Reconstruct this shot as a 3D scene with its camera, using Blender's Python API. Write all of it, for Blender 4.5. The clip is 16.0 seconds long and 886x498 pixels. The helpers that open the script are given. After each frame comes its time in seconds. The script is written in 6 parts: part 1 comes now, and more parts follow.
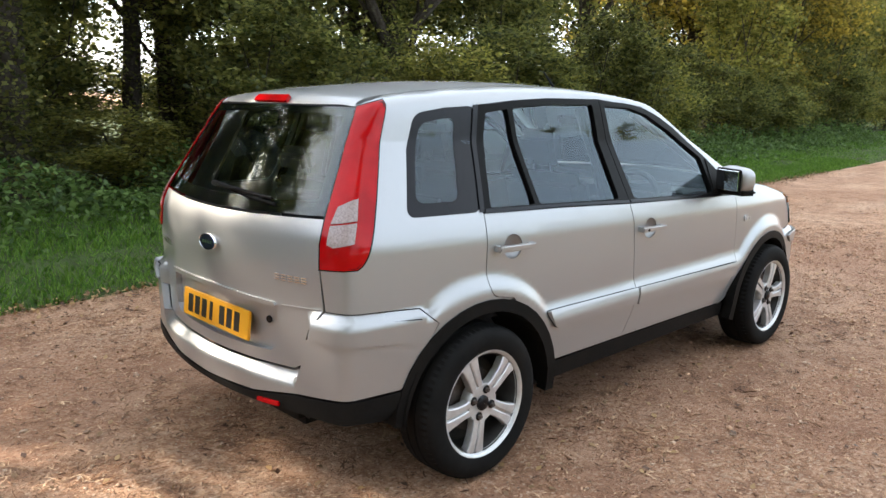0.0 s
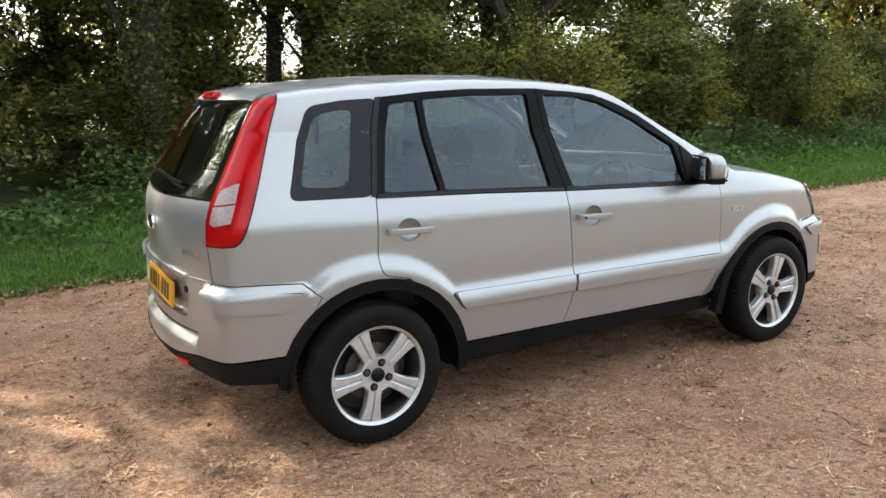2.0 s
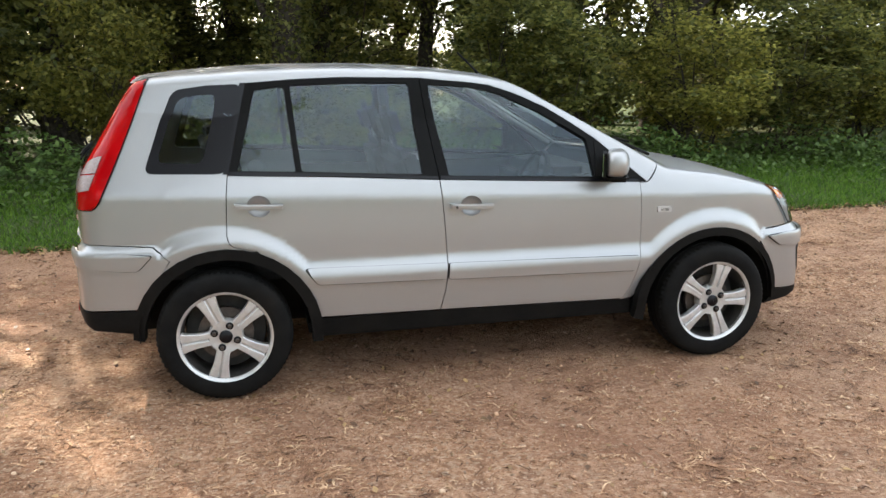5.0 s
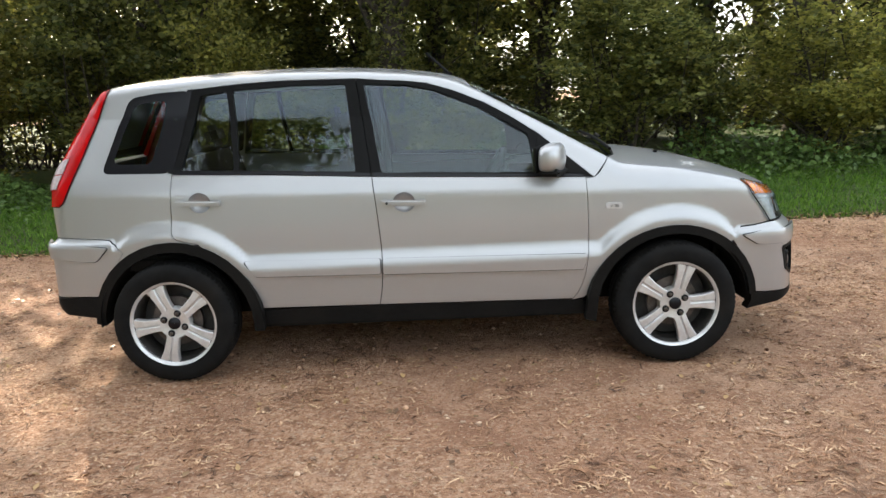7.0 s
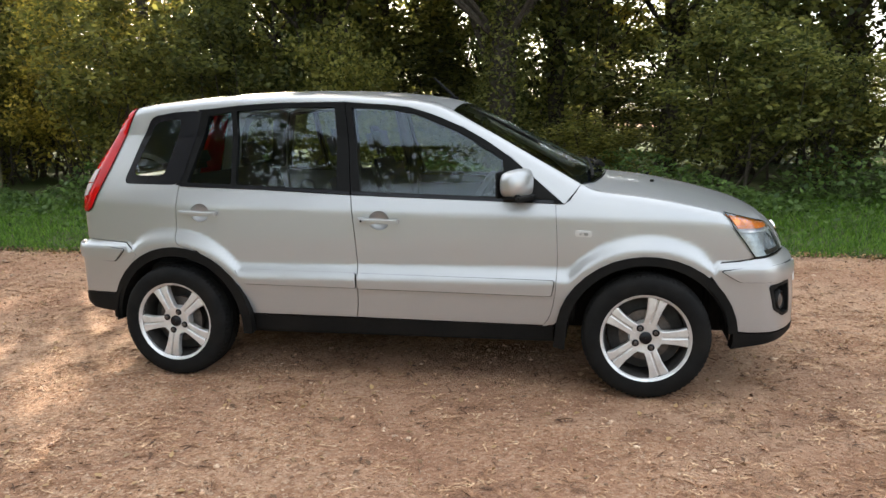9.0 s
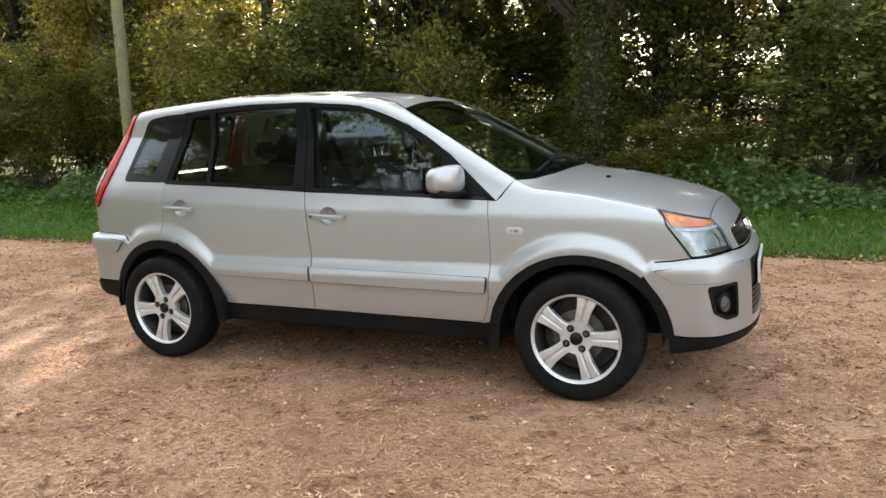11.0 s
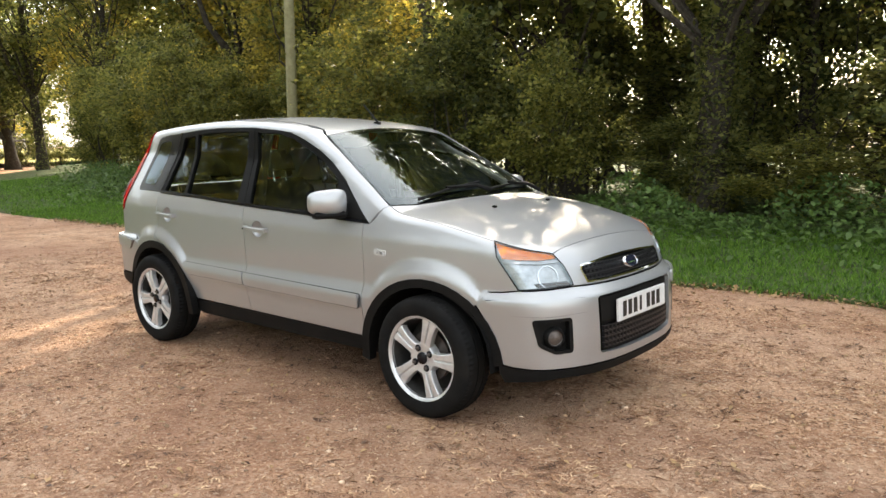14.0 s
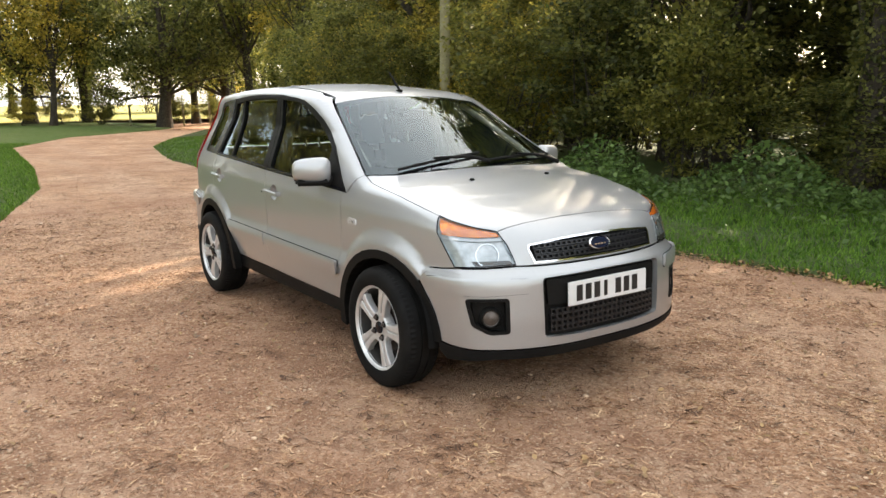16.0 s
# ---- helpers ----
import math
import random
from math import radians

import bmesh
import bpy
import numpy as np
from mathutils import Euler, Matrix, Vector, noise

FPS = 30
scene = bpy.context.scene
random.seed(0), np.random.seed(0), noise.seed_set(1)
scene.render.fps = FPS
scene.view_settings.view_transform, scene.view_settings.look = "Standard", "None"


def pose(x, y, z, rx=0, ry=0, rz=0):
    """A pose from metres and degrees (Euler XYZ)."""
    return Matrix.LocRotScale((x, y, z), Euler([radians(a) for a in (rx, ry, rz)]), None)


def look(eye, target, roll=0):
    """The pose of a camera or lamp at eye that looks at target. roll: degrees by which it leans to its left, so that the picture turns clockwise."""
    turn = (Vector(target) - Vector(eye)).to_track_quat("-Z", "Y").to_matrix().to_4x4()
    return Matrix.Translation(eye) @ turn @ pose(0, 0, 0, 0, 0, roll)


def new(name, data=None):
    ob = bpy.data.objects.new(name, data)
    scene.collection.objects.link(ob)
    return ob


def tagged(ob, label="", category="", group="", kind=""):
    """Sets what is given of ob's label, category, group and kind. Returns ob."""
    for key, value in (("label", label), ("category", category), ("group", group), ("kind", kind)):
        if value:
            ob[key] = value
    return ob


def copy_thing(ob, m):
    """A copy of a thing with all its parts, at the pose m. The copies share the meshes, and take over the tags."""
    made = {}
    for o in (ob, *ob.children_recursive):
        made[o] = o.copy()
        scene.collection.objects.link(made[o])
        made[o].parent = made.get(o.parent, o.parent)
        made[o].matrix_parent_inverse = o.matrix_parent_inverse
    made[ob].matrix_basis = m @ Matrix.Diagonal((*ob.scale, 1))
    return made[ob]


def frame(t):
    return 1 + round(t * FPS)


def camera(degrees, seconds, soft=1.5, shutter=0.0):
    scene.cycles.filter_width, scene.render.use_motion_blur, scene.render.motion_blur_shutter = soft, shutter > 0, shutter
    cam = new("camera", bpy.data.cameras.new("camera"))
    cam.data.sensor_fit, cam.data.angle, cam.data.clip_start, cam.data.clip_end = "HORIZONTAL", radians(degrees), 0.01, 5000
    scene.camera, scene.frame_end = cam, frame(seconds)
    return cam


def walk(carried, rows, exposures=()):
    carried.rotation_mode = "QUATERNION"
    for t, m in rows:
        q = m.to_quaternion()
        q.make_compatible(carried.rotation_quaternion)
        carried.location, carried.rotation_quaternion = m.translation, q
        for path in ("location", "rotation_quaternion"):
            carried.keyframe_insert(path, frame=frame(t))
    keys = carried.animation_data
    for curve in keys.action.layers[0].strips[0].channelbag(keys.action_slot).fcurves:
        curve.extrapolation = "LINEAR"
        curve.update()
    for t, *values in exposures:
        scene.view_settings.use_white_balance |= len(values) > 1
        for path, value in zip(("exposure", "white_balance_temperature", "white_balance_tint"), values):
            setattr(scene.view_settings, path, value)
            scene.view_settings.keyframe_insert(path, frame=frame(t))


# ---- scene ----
cam = camera(59.2, 16.0)
PATH = [
    (0, (-3.335, -2.742, 1.483), (-1.974, -1.33, 1.091), 0.6),
    (0.5, (-3.143, -2.982, 1.475), (-1.853, -1.51, 1.065), 1.0),
    (1, (-2.929, -3.129, 1.466), (-1.714, -1.593, 1.058), 0.0),
    (1.5, (-2.714, -3.301, 1.479), (-1.621, -1.673, 1.084), -1.2),
    (2, (-2.547, -3.599, 1.478), (-1.562, -1.907, 1.07), -1.0),
    (2.5, (-2.332, -3.794, 1.46), (-1.422, -2.058, 1.062), -0.7),
    (3, (-2.086, -4.004, 1.455), (-1.302, -2.21, 1.05), -1.3),
    (3.5, (-1.866, -4.143, 1.463), (-1.152, -2.327, 1.025), -0.8),
    (4, (-1.622, -4.202, 1.476), (-0.964, -2.364, 1.042), -0.4),
    (4.5, (-1.344, -4.304, 1.479), (-0.809, -2.427, 1.041), 0.0),
    (5, (-1.073, -4.336, 1.473), (-0.615, -2.438, 1.038), -0.1),
    (7.5, (0.358, -4.556, 1.371), (0.287, -2.59, 1.008), -2.3),
    (8, (0.584, -4.546, 1.381), (0.452, -2.577, 1.056), -1.8),
    (8.5, (0.808, -4.566, 1.39), (0.512, -2.615, 1.061), -1.5),
    (9, (1.053, -4.544, 1.381), (0.643, -2.616, 1.043), -1.3),
    (11.5, (2.361, -4.176, 1.331), (1.472, -2.414, 1.008), -2.4),
    (12, (2.594, -4.091, 1.332), (1.623, -2.372, 1.008), -2.0),
    (12.5, (2.85, -3.989, 1.366), (1.806, -2.312, 1.048), -1.7),
    (13, (3.189, -3.912, 1.37), (2.067, -2.287, 1.053), -1.4),
    (13.5, (3.45, -3.748, 1.372), (2.261, -2.168, 1.069), -1.5),
    (14, (3.73, -3.592, 1.381), (2.454, -2.078, 1.098), -1.0),
    (14.5, (4.008, -3.413, 1.38), (2.626, -1.998, 1.079), -0.9),
    (15, (4.217, -3.176, 1.402), (2.768, -1.833, 1.088), -1.6),
    (15.5, (4.425, -2.935, 1.42), (2.903, -1.684, 1.079), -1.2),
    (16, (4.506, -2.703, 1.428), (2.897, -1.577, 1.049), -0.6),
]
EXPOSURES = [(0.0, 1.64, 6250, 10), (5.0, 1.66, 6500, 10), (9.0, 1.68, 6500, 10), (13.0, 1.84, 6700, 10), (16.0, 1.70, 6900, 10)]
walk(cam, [(t, look(eye, target, roll)) for t, eye, target, roll in PATH], EXPOSURES)

# ---- world and sun ----
SUN_AZ, SUN_EL = radians(118), radians(27)  # azimuth counter-clockwise from +x
world = bpy.data.worlds.new("sky")
scene.world = world
world.use_nodes = True
wn = world.node_tree.nodes
sky = wn.new("ShaderNodeTexSky")
sky.sky_type, sky.sun_disc = "NISHITA", False
sky.sun_elevation, sky.sun_rotation = SUN_EL, radians(90) - SUN_AZ
sky.air_density, sky.dust_density, sky.ozone_density = 1.0, 2.6, 1.0
hazy = wn.new("ShaderNodeMix")
hazy.data_type = "RGBA"
hazy.inputs[7].default_value = (7.3, 7.6, 7.6, 1)
cloud_at, cloud, cloud_cover = wn.new("ShaderNodeTexCoord"), wn.new("ShaderNodeTexNoise"), wn.new("ShaderNodeMapRange")
cloud.inputs["Scale"].default_value, cloud.inputs["Detail"].default_value = 2.6, 7
cloud_cover.inputs[1].default_value, cloud_cover.inputs[2].default_value = 0.38, 0.66
cloud_cover.inputs[3].default_value, cloud_cover.inputs[4].default_value = 0.38, 0.66
world.node_tree.links.new(cloud_at.outputs["Generated"], cloud.inputs["Vector"])
world.node_tree.links.new(cloud.outputs[0], cloud_cover.inputs[0])
world.node_tree.links.new(cloud_cover.outputs[0], hazy.inputs[0])
world.node_tree.links.new(sky.outputs[0], hazy.inputs[6])
world.node_tree.links.new(hazy.outputs[2], wn["Background"].inputs[0])
wn["Background"].inputs[1].default_value = 0.15
sun = new("sun", bpy.data.lights.new("sun", "SUN"))
sun.data.energy, sun.data.angle, sun.data.color = 5.0, radians(0.6), (1.0, 0.86, 0.68)
sun_way = Vector((math.cos(SUN_AZ) * math.cos(SUN_EL), math.sin(SUN_AZ) * math.cos(SUN_EL), math.sin(SUN_EL)))
sun.rotation_mode = "QUATERNION"
sun.rotation_quaternion = sun_way.to_track_quat("Z", "Y")
sun.location = sun_way * 60

# ---- materials ----
def material(name, base, rough=0.6, metal=0.0, coat=0.0, spec=0.5):
    m = bpy.data.materials.new(name)
    m.use_nodes = True
    b = m.node_tree.nodes["Principled BSDF"]
    b.inputs["Base Color"].default_value = (*base, 1)
    b.inputs["Roughness"].default_value, b.inputs["Metallic"].default_value = rough, metal
    b.inputs["Coat Weight"].default_value, b.inputs["Specular IOR Level"].default_value = coat, spec
    b.inputs["Coat Roughness"].default_value = 0.03
    return m


def speckle(m, colors, scale, detail=6.0, rough=(), bump=0.0, bump_scale=None, distance=0.01, big=0.0, big_scale=1.0, big_color=(0, 0, 0), layers=()):
    """Vary a material: a noise through a colour ramp, a second noise at large scale, roughness and bump."""
    t = m.node_tree
    n, l, b = t.nodes, t.links, t.nodes["Principled BSDF"]
    co = n.new("ShaderNodeTexCoord")
    tex = n.new("ShaderNodeTexNoise")
    tex.inputs["Scale"].default_value, tex.inputs["Detail"].default_value, tex.inputs["Roughness"].default_value = scale, detail, 0.65
    l.new(co.outputs["Object"], tex.inputs["Vector"])
    ramp = n.new("ShaderNodeValToRGB")
    e = ramp.color_ramp.elements
    while len(e) < len(colors):
        e.new(0.5)
    for k, (p, c) in enumerate(colors):
        e[k].position, e[k].color = p, (*c, 1)
    l.new(tex.outputs[0], ramp.inputs[0])
    out = ramp.outputs[0]
    if big:
        tex2 = n.new("ShaderNodeTexNoise")
        tex2.inputs["Scale"].default_value, tex2.inputs["Detail"].default_value = big_scale, 4
        l.new(co.outputs["Object"], tex2.inputs["Vector"])
        r2 = n.new("ShaderNodeMapRange")
        r2.inputs[1].default_value, r2.inputs[2].default_value, r2.inputs[4].default_value = 0.42, 0.68, big
        l.new(tex2.outputs[0], r2.inputs[0])
        mix = n.new("ShaderNodeMix")
        mix.data_type = "RGBA"
        l.new(r2.outputs[0], mix.inputs[0])
        l.new(out, mix.inputs[6])
        mix.inputs[7].default_value = (*big_color, 1)
        out = mix.outputs[2]
    for lay_scale, amount, lo, hi, color in layers:
        tex3 = n.new("ShaderNodeTexNoise")
        tex3.inputs["Scale"].default_value = 1.0 if isinstance(lay_scale, tuple) else lay_scale
        tex3.inputs["Detail"].default_value, tex3.inputs["Roughness"].default_value = 7, 0.6
        if isinstance(lay_scale, tuple):
            run = n.new("ShaderNodeMapping")
            run.inputs["Scale"].default_value = lay_scale
            l.new(co.outputs["Object"], run.inputs["Vector"])
            l.new(run.outputs[0], tex3.inputs["Vector"])
        else:
            l.new(co.outputs["Object"], tex3.inputs["Vector"])
        r3 = n.new("ShaderNodeMapRange")
        r3.inputs[1].default_value, r3.inputs[2].default_value, r3.inputs[4].default_value = lo, hi, amount
        l.new(tex3.outputs[0], r3.inputs[0])
        mix3 = n.new("ShaderNodeMix")
        mix3.data_type = "RGBA"
        l.new(r3.outputs[0], mix3.inputs[0])
        l.new(out, mix3.inputs[6])
        mix3.inputs[7].default_value = (*color, 1)
        out = mix3.outputs[2]
    l.new(out, b.inputs["Base Color"])
    if rough:
        mr = n.new("ShaderNodeMapRange")
        mr.inputs[3].default_value, mr.inputs[4].default_value = rough
        l.new(tex.outputs[0], mr.inputs[0])
        l.new(mr.outputs[0], b.inputs["Roughness"])
    if bump:
        bt = n.new("ShaderNodeTexNoise")
        bt.inputs["Scale"].default_value, bt.inputs["Detail"].default_value, bt.inputs["Roughness"].default_value = bump_scale or scale, 8, 0.7
        l.new(co.outputs["Object"], bt.inputs["Vector"])
        bn = n.new("ShaderNodeBump")
        bn.inputs["Strength"].default_value, bn.inputs["Distance"].default_value = bump, distance
        l.new(bt.outputs[0], bn.inputs["Height"])
        l.new(bn.outputs[0], b.inputs["Normal"])
    return m


def glass(name, tint, through_it=1.0):
    m = bpy.data.materials.new(name)
    m.use_nodes = True
    t = m.node_tree
    n, l = t.nodes, t.links
    n.remove(n["Principled BSDF"])
    tr, gl, mx, fr = n.new("ShaderNodeBsdfTransparent"), n.new("ShaderNodeBsdfGlossy"), n.new("ShaderNodeMixShader"), n.new("ShaderNodeFresnel")
    tr.inputs[0].default_value = (*tint, 1)
    gl.inputs[0].default_value, gl.inputs[1].default_value = (0.84, 0.95, 1.0, 1), 0.006
    fr.inputs[0].default_value = 1.62
    l.new(fr.outputs[0], mx.inputs[0])
    l.new(tr.outputs[0], mx.inputs[1])
    l.new(gl.outputs[0], mx.inputs[2])
    l.new(mx.outputs[0], n["Material Output"].inputs[0])
    return m


def leaf_material(name, dark, light, glow=0.5):
    """Thin leaves: a diffuse and a translucent side, varied leaf by leaf and tree by tree."""
    m = bpy.data.materials.new(name)
    m.use_nodes = True
    t = m.node_tree
    n, l = t.nodes, t.links
    b = n["Principled BSDF"]
    geo, info = n.new("ShaderNodeNewGeometry"), n.new("ShaderNodeObjectInfo")
    ramp = n.new("ShaderNodeValToRGB")
    e = ramp.color_ramp.elements
    e[0].color, e[1].color = (*dark, 1), (*light, 1)
    e[0].position, e[1].position = 0.1, 0.95
    l.new(geo.outputs["Random Per Island"], ramp.inputs[0])
    hue = n.new("ShaderNodeHueSaturation")
    mr = n.new("ShaderNodeMapRange")
    mr.inputs[3].default_value, mr.inputs[4].default_value = 0.75, 1.25
    l.new(info.outputs["Random"], mr.inputs[0])
    l.new(mr.outputs[0], hue.inputs["Value"])
    l.new(ramp.outputs[0], hue.inputs["Color"])
    l.new(hue.outputs[0], b.inputs["Base Color"])
    b.inputs["Roughness"].default_value, b.inputs["Specular IOR Level"].default_value = 0.5, 0.35
    tl, mx = n.new("ShaderNodeBsdfTranslucent"), n.new("ShaderNodeMixShader")
    l.new(hue.outputs[0], tl.inputs[0])
    mx.inputs[0].default_value = glow
    l.new(b.outputs[0], mx.inputs[1])
    l.new(tl.outputs[0], mx.inputs[2])
    l.new(mx.outputs[0], n["Material Output"].inputs[0])
    return m


PAINT = material("silver_paint", (0.38, 0.385, 0.39), 0.39, 0.66, 0.78)
speckle(PAINT, [(0.3, (0.355, 0.36, 0.365)), (0.7, (0.41, 0.415, 0.42))], 900, 2, layers=((3.0, 0.10, 0.45, 0.7, (0.34, 0.33, 0.32)),))
BLACK = speckle(material("black_plastic", (0.008, 0.008, 0.008), 0.55, spec=0.1), [(0.3, (0.004, 0.004, 0.004)), (0.75, (0.009, 0.009, 0.009))], 60, rough=(0.42, 0.68), bump=0.15, bump_scale=500, distance=0.001, big=0.35, big_scale=5, big_color=(0.016, 0.014, 0.012))
GLOSS_BLACK = material("gloss_black_trim", (0.007, 0.007, 0.009), 0.22, 0, 0.0, spec=0.22)
GLASS = glass("tinted_window_glass", (0.70, 0.78, 0.75))
CLEAR = glass("clear_lens", (0.9, 0.92, 0.93))
WSGLASS = glass("windscreen_glass", (0.76, 0.82, 0.79))
RED = material("red_lens", (0.40, 0.002, 0.004), 0.10, 0, 0.0, spec=0.25)
speckle(RED, [(0.35, (0.33, 0.001, 0.003)), (0.7, (0.47, 0.003, 0.005))], 7, 2)
AMBER = material("amber_lens", (0.85, 0.24, 0.02), 0.15, 0, 1.0)
speckle(AMBER, [(0.3, (0.75, 0.17, 0.015)), (0.7, (0.95, 0.32, 0.04))], 30, 3)
TRIM = speckle(material("satin_black_trim", (0.012, 0.012, 0.013), 0.42, spec=0.08), [(0.3, (0.004, 0.004, 0.004)), (0.7, (0.007, 0.007, 0.007))], 90)
HEAD_SHELL = speckle(material("headlamp_shell", (0.55, 0.55, 0.55), 0.3, 0.5), [(0.35, (0.42, 0.425, 0.43)), (0.65, (0.64, 0.64, 0.64))], 24, 3)
GREY_LENS = material("grey_lens", (0.5, 0.5, 0.5), 0.25, 0.0, 0.6)
LENS_WHITE = speckle(material("reversing_lens", (0.4, 0.37, 0.37), 0.2, spec=0.4), [(0.35, (0.27, 0.21, 0.20)), (0.65, (0.38, 0.31, 0.30))], 140, 2)
CHROME = material("chrome", (0.82, 0.82, 0.83), 0.08, 1.0)
REFLECTOR = speckle(material("lamp_reflector", (0.4, 0.4, 0.4), 0.3, 0.6), [(0.35, (0.16, 0.165, 0.17)), (0.65, (0.42, 0.43, 0.43))], 45, 2)
ALLOY = speckle(material("alloy_wheel", (0.6, 0.6, 0.6), 0.35, 0.55, 0.4), [(0.3, (0.52, 0.52, 0.52)), (0.7, (0.66, 0.66, 0.66))], 25, rough=(0.28, 0.45))
# near-black alloy: the shade behind the spokes is put into this colour
ALLOY_SHADED = speckle(material("shaded_wheel_barrel", (0.03, 0.028, 0.026), 0.65, 0.2), [(0.3, (0.016, 0.015, 0.014)), (0.7, (0.045, 0.041, 0.037))], 20)
RUBBER = speckle(material("tyre_rubber", (0.02, 0.02, 0.02), 0.75, spec=0.08), [(0.3, (0.005, 0.005, 0.005)), (0.7, (0.011, 0.011, 0.011))], 18, rough=(0.6, 0.85), bump=0.2, bump_scale=120, distance=0.002, big=0.35, big_scale=6, big_color=(0.020, 0.017, 0.014))
DISC = speckle(material("brake_disc", (0.10, 0.085, 0.075), 0.5, 0.6), [(0.3, (0.06, 0.05, 0.045)), (0.7, (0.14, 0.115, 0.10))], 30)
SEAT = speckle(material("seat_fabric", (0.03, 0.03, 0.034), 0.9), [(0.3, (0.02, 0.02, 0.023)), (0.7, (0.045, 0.045, 0.05))], 80, bump=0.2, bump_scale=300, distance=0.002)
DASH = speckle(material("dash_plastic", (0.03, 0.031, 0.034), 0.6), [(0.3, (0.024, 0.025, 0.028)), (0.7, (0.04, 0.041, 0.045))], 200)
CREAM = speckle(material("grey_headlining", (0.42, 0.41, 0.39), 0.9), [(0.3, (0.38, 0.37, 0.35)), (0.7, (0.45, 0.44, 0.42))], 120)
YELLOW = speckle(material("yellow_plate", (0.72, 0.34, 0.015), 0.35, 0, 0.1), [(0.3, (0.68, 0.30, 0.012)), (0.7, (0.76, 0.37, 0.02))], 12)
WHITE = speckle(material("white_plate", (0.78, 0.78, 0.78), 0.35, 0, 0.4), [(0.3, (0.62, 0.62, 0.61)), (0.7, (0.70, 0.70, 0.70))], 12)
INK = material("plate_ink", (0.015, 0.015, 0.016), 0.4)
BADGE_BLUE = material("badge_blue", (0.006, 0.009, 0.024), 0.25, 0, 0.0, spec=0.3)
MESH = material("satin_grey_mesh", (0.030, 0.030, 0.032), 0.3, 0.4)
MIRROR = material("mirror_glass", (0.85, 0.87, 0.88), 0.02, 1.0)

# ---- helpers for meshes ----
def smooth(a, b, v):
    t = np.clip((np.asarray(v, float) - a) / (b - a), 0, 1)
    return t * t * (3 - 2 * t)


def mesh_object(name, verts, faces, mat, parent=None, label="", shade=True, angle=None):
    me = bpy.data.meshes.new(name)
    me.from_pydata([tuple(map(float, v)) for v in verts], [], [tuple(map(int, f)) for f in faces])
    me.materials.append(mat)
    if shade:
        me.shade_smooth()
        if angle is not None:
            me.set_sharp_from_angle(angle=radians(angle))
    me.update()
    ob = new(name, me)
    ob.parent = parent
    return tagged(ob, label)


def part(name, bm, mat, parent, label="", angle=35):
    """One bmesh as one mesh object under a thing or a part."""
    bmesh.ops.recalc_face_normals(bm, faces=bm.faces[:])
    me = bpy.data.meshes.new(name)
    bm.to_mesh(me)
    bm.free()
    me.materials.append(mat)
    me.shade_smooth()
    me.set_sharp_from_angle(angle=radians(angle))
    ob = new(name, me)
    ob.parent = parent
    return tagged(ob, label)


def bevel_all(bm, width, segments=2):
    bmesh.ops.bevel(bm, geom=bm.edges[:], offset=width, segments=segments, affect="EDGES", clamp_overlap=True)
    return bm


def add_box(bm, x0, x1, y0, y1, z0, z1, m=None):
    r = bmesh.ops.create_cube(bm, size=1.0, matrix=(m or Matrix()) @ Matrix.LocRotScale(((x0 + x1) / 2, (y0 + y1) / 2, (z0 + z1) / 2), None, (x1 - x0, y1 - y0, z1 - z0)))
    return r["verts"]


def box_bm(x0, x1, y0, y1, z0, z1, bevel=0.0, m=None, segments=2):
    bm = bmesh.new()
    add_box(bm, x0, x1, y0, y1, z0, z1, m)
    return bevel_all(bm, bevel, segments) if bevel else bm


def revolve(profile, n=48, axis_y=True):
    """A bmesh turned round the y axis from (radius, y) points."""
    bm = bmesh.new()
    rings = []
    for k in range(n):
        a = 2 * math.pi * k / n
        rings.append([bm.verts.new((r * math.cos(a), y, r * math.sin(a))) for r, y in profile])
    for k in range(n):
        p, q = rings[k], rings[(k + 1) % n]
        for i in range(len(profile) - 1):
            bm.faces.new((p[i], p[i + 1], q[i + 1], q[i]))
    bmesh.ops.remove_doubles(bm, verts=bm.verts[:], dist=1e-5)
    return bm


def tube_bm(points, radii, n=8, bm=None, cap=True):
    """A bmesh tube through points."""
    bm = bm or bmesh.new()
    points = [Vector(p) for p in points]
    rings = []
    for i, p in enumerate(points):
        d = (points[min(i + 1, len(points) - 1)] - points[max(i - 1, 0)]).normalized()
        u = d.orthogonal().normalized() if abs(d.z) > 0.95 else d.cross(Vector((0, 0, 1))).normalized()
        v = d.cross(u)
        rings.append([bm.verts.new(p + radii[i] * (math.cos(2 * math.pi * k / n) * u + math.sin(2 * math.pi * k / n) * v)) for k in range(n)])
    for a, b in zip(rings, rings[1:]):
        for k in range(n):
            bm.faces.new((a[k], a[(k + 1) % n], b[(k + 1) % n], b[k]))
    if cap:
        bm.faces.new(rings[0]), bm.faces.new(rings[-1][::-1])
    return bm


# ---- the car's outer skin, as one rounded solid ----
def curve(v, xs, ys):
    return np.interp(v, xs, ys)


def soft_curve(v, xs, ys, w=0.04):
    return (curve(v - w, xs, ys) + 2 * curve(v - w / 2, xs, ys) + 2 * curve(v, xs, ys) + 2 * curve(v + w / 2, xs, ys) + curve(v + w, xs, ys)) / 8


AX_R, AX_F, WHEEL_R = -1.2425, 1.2425, 0.307


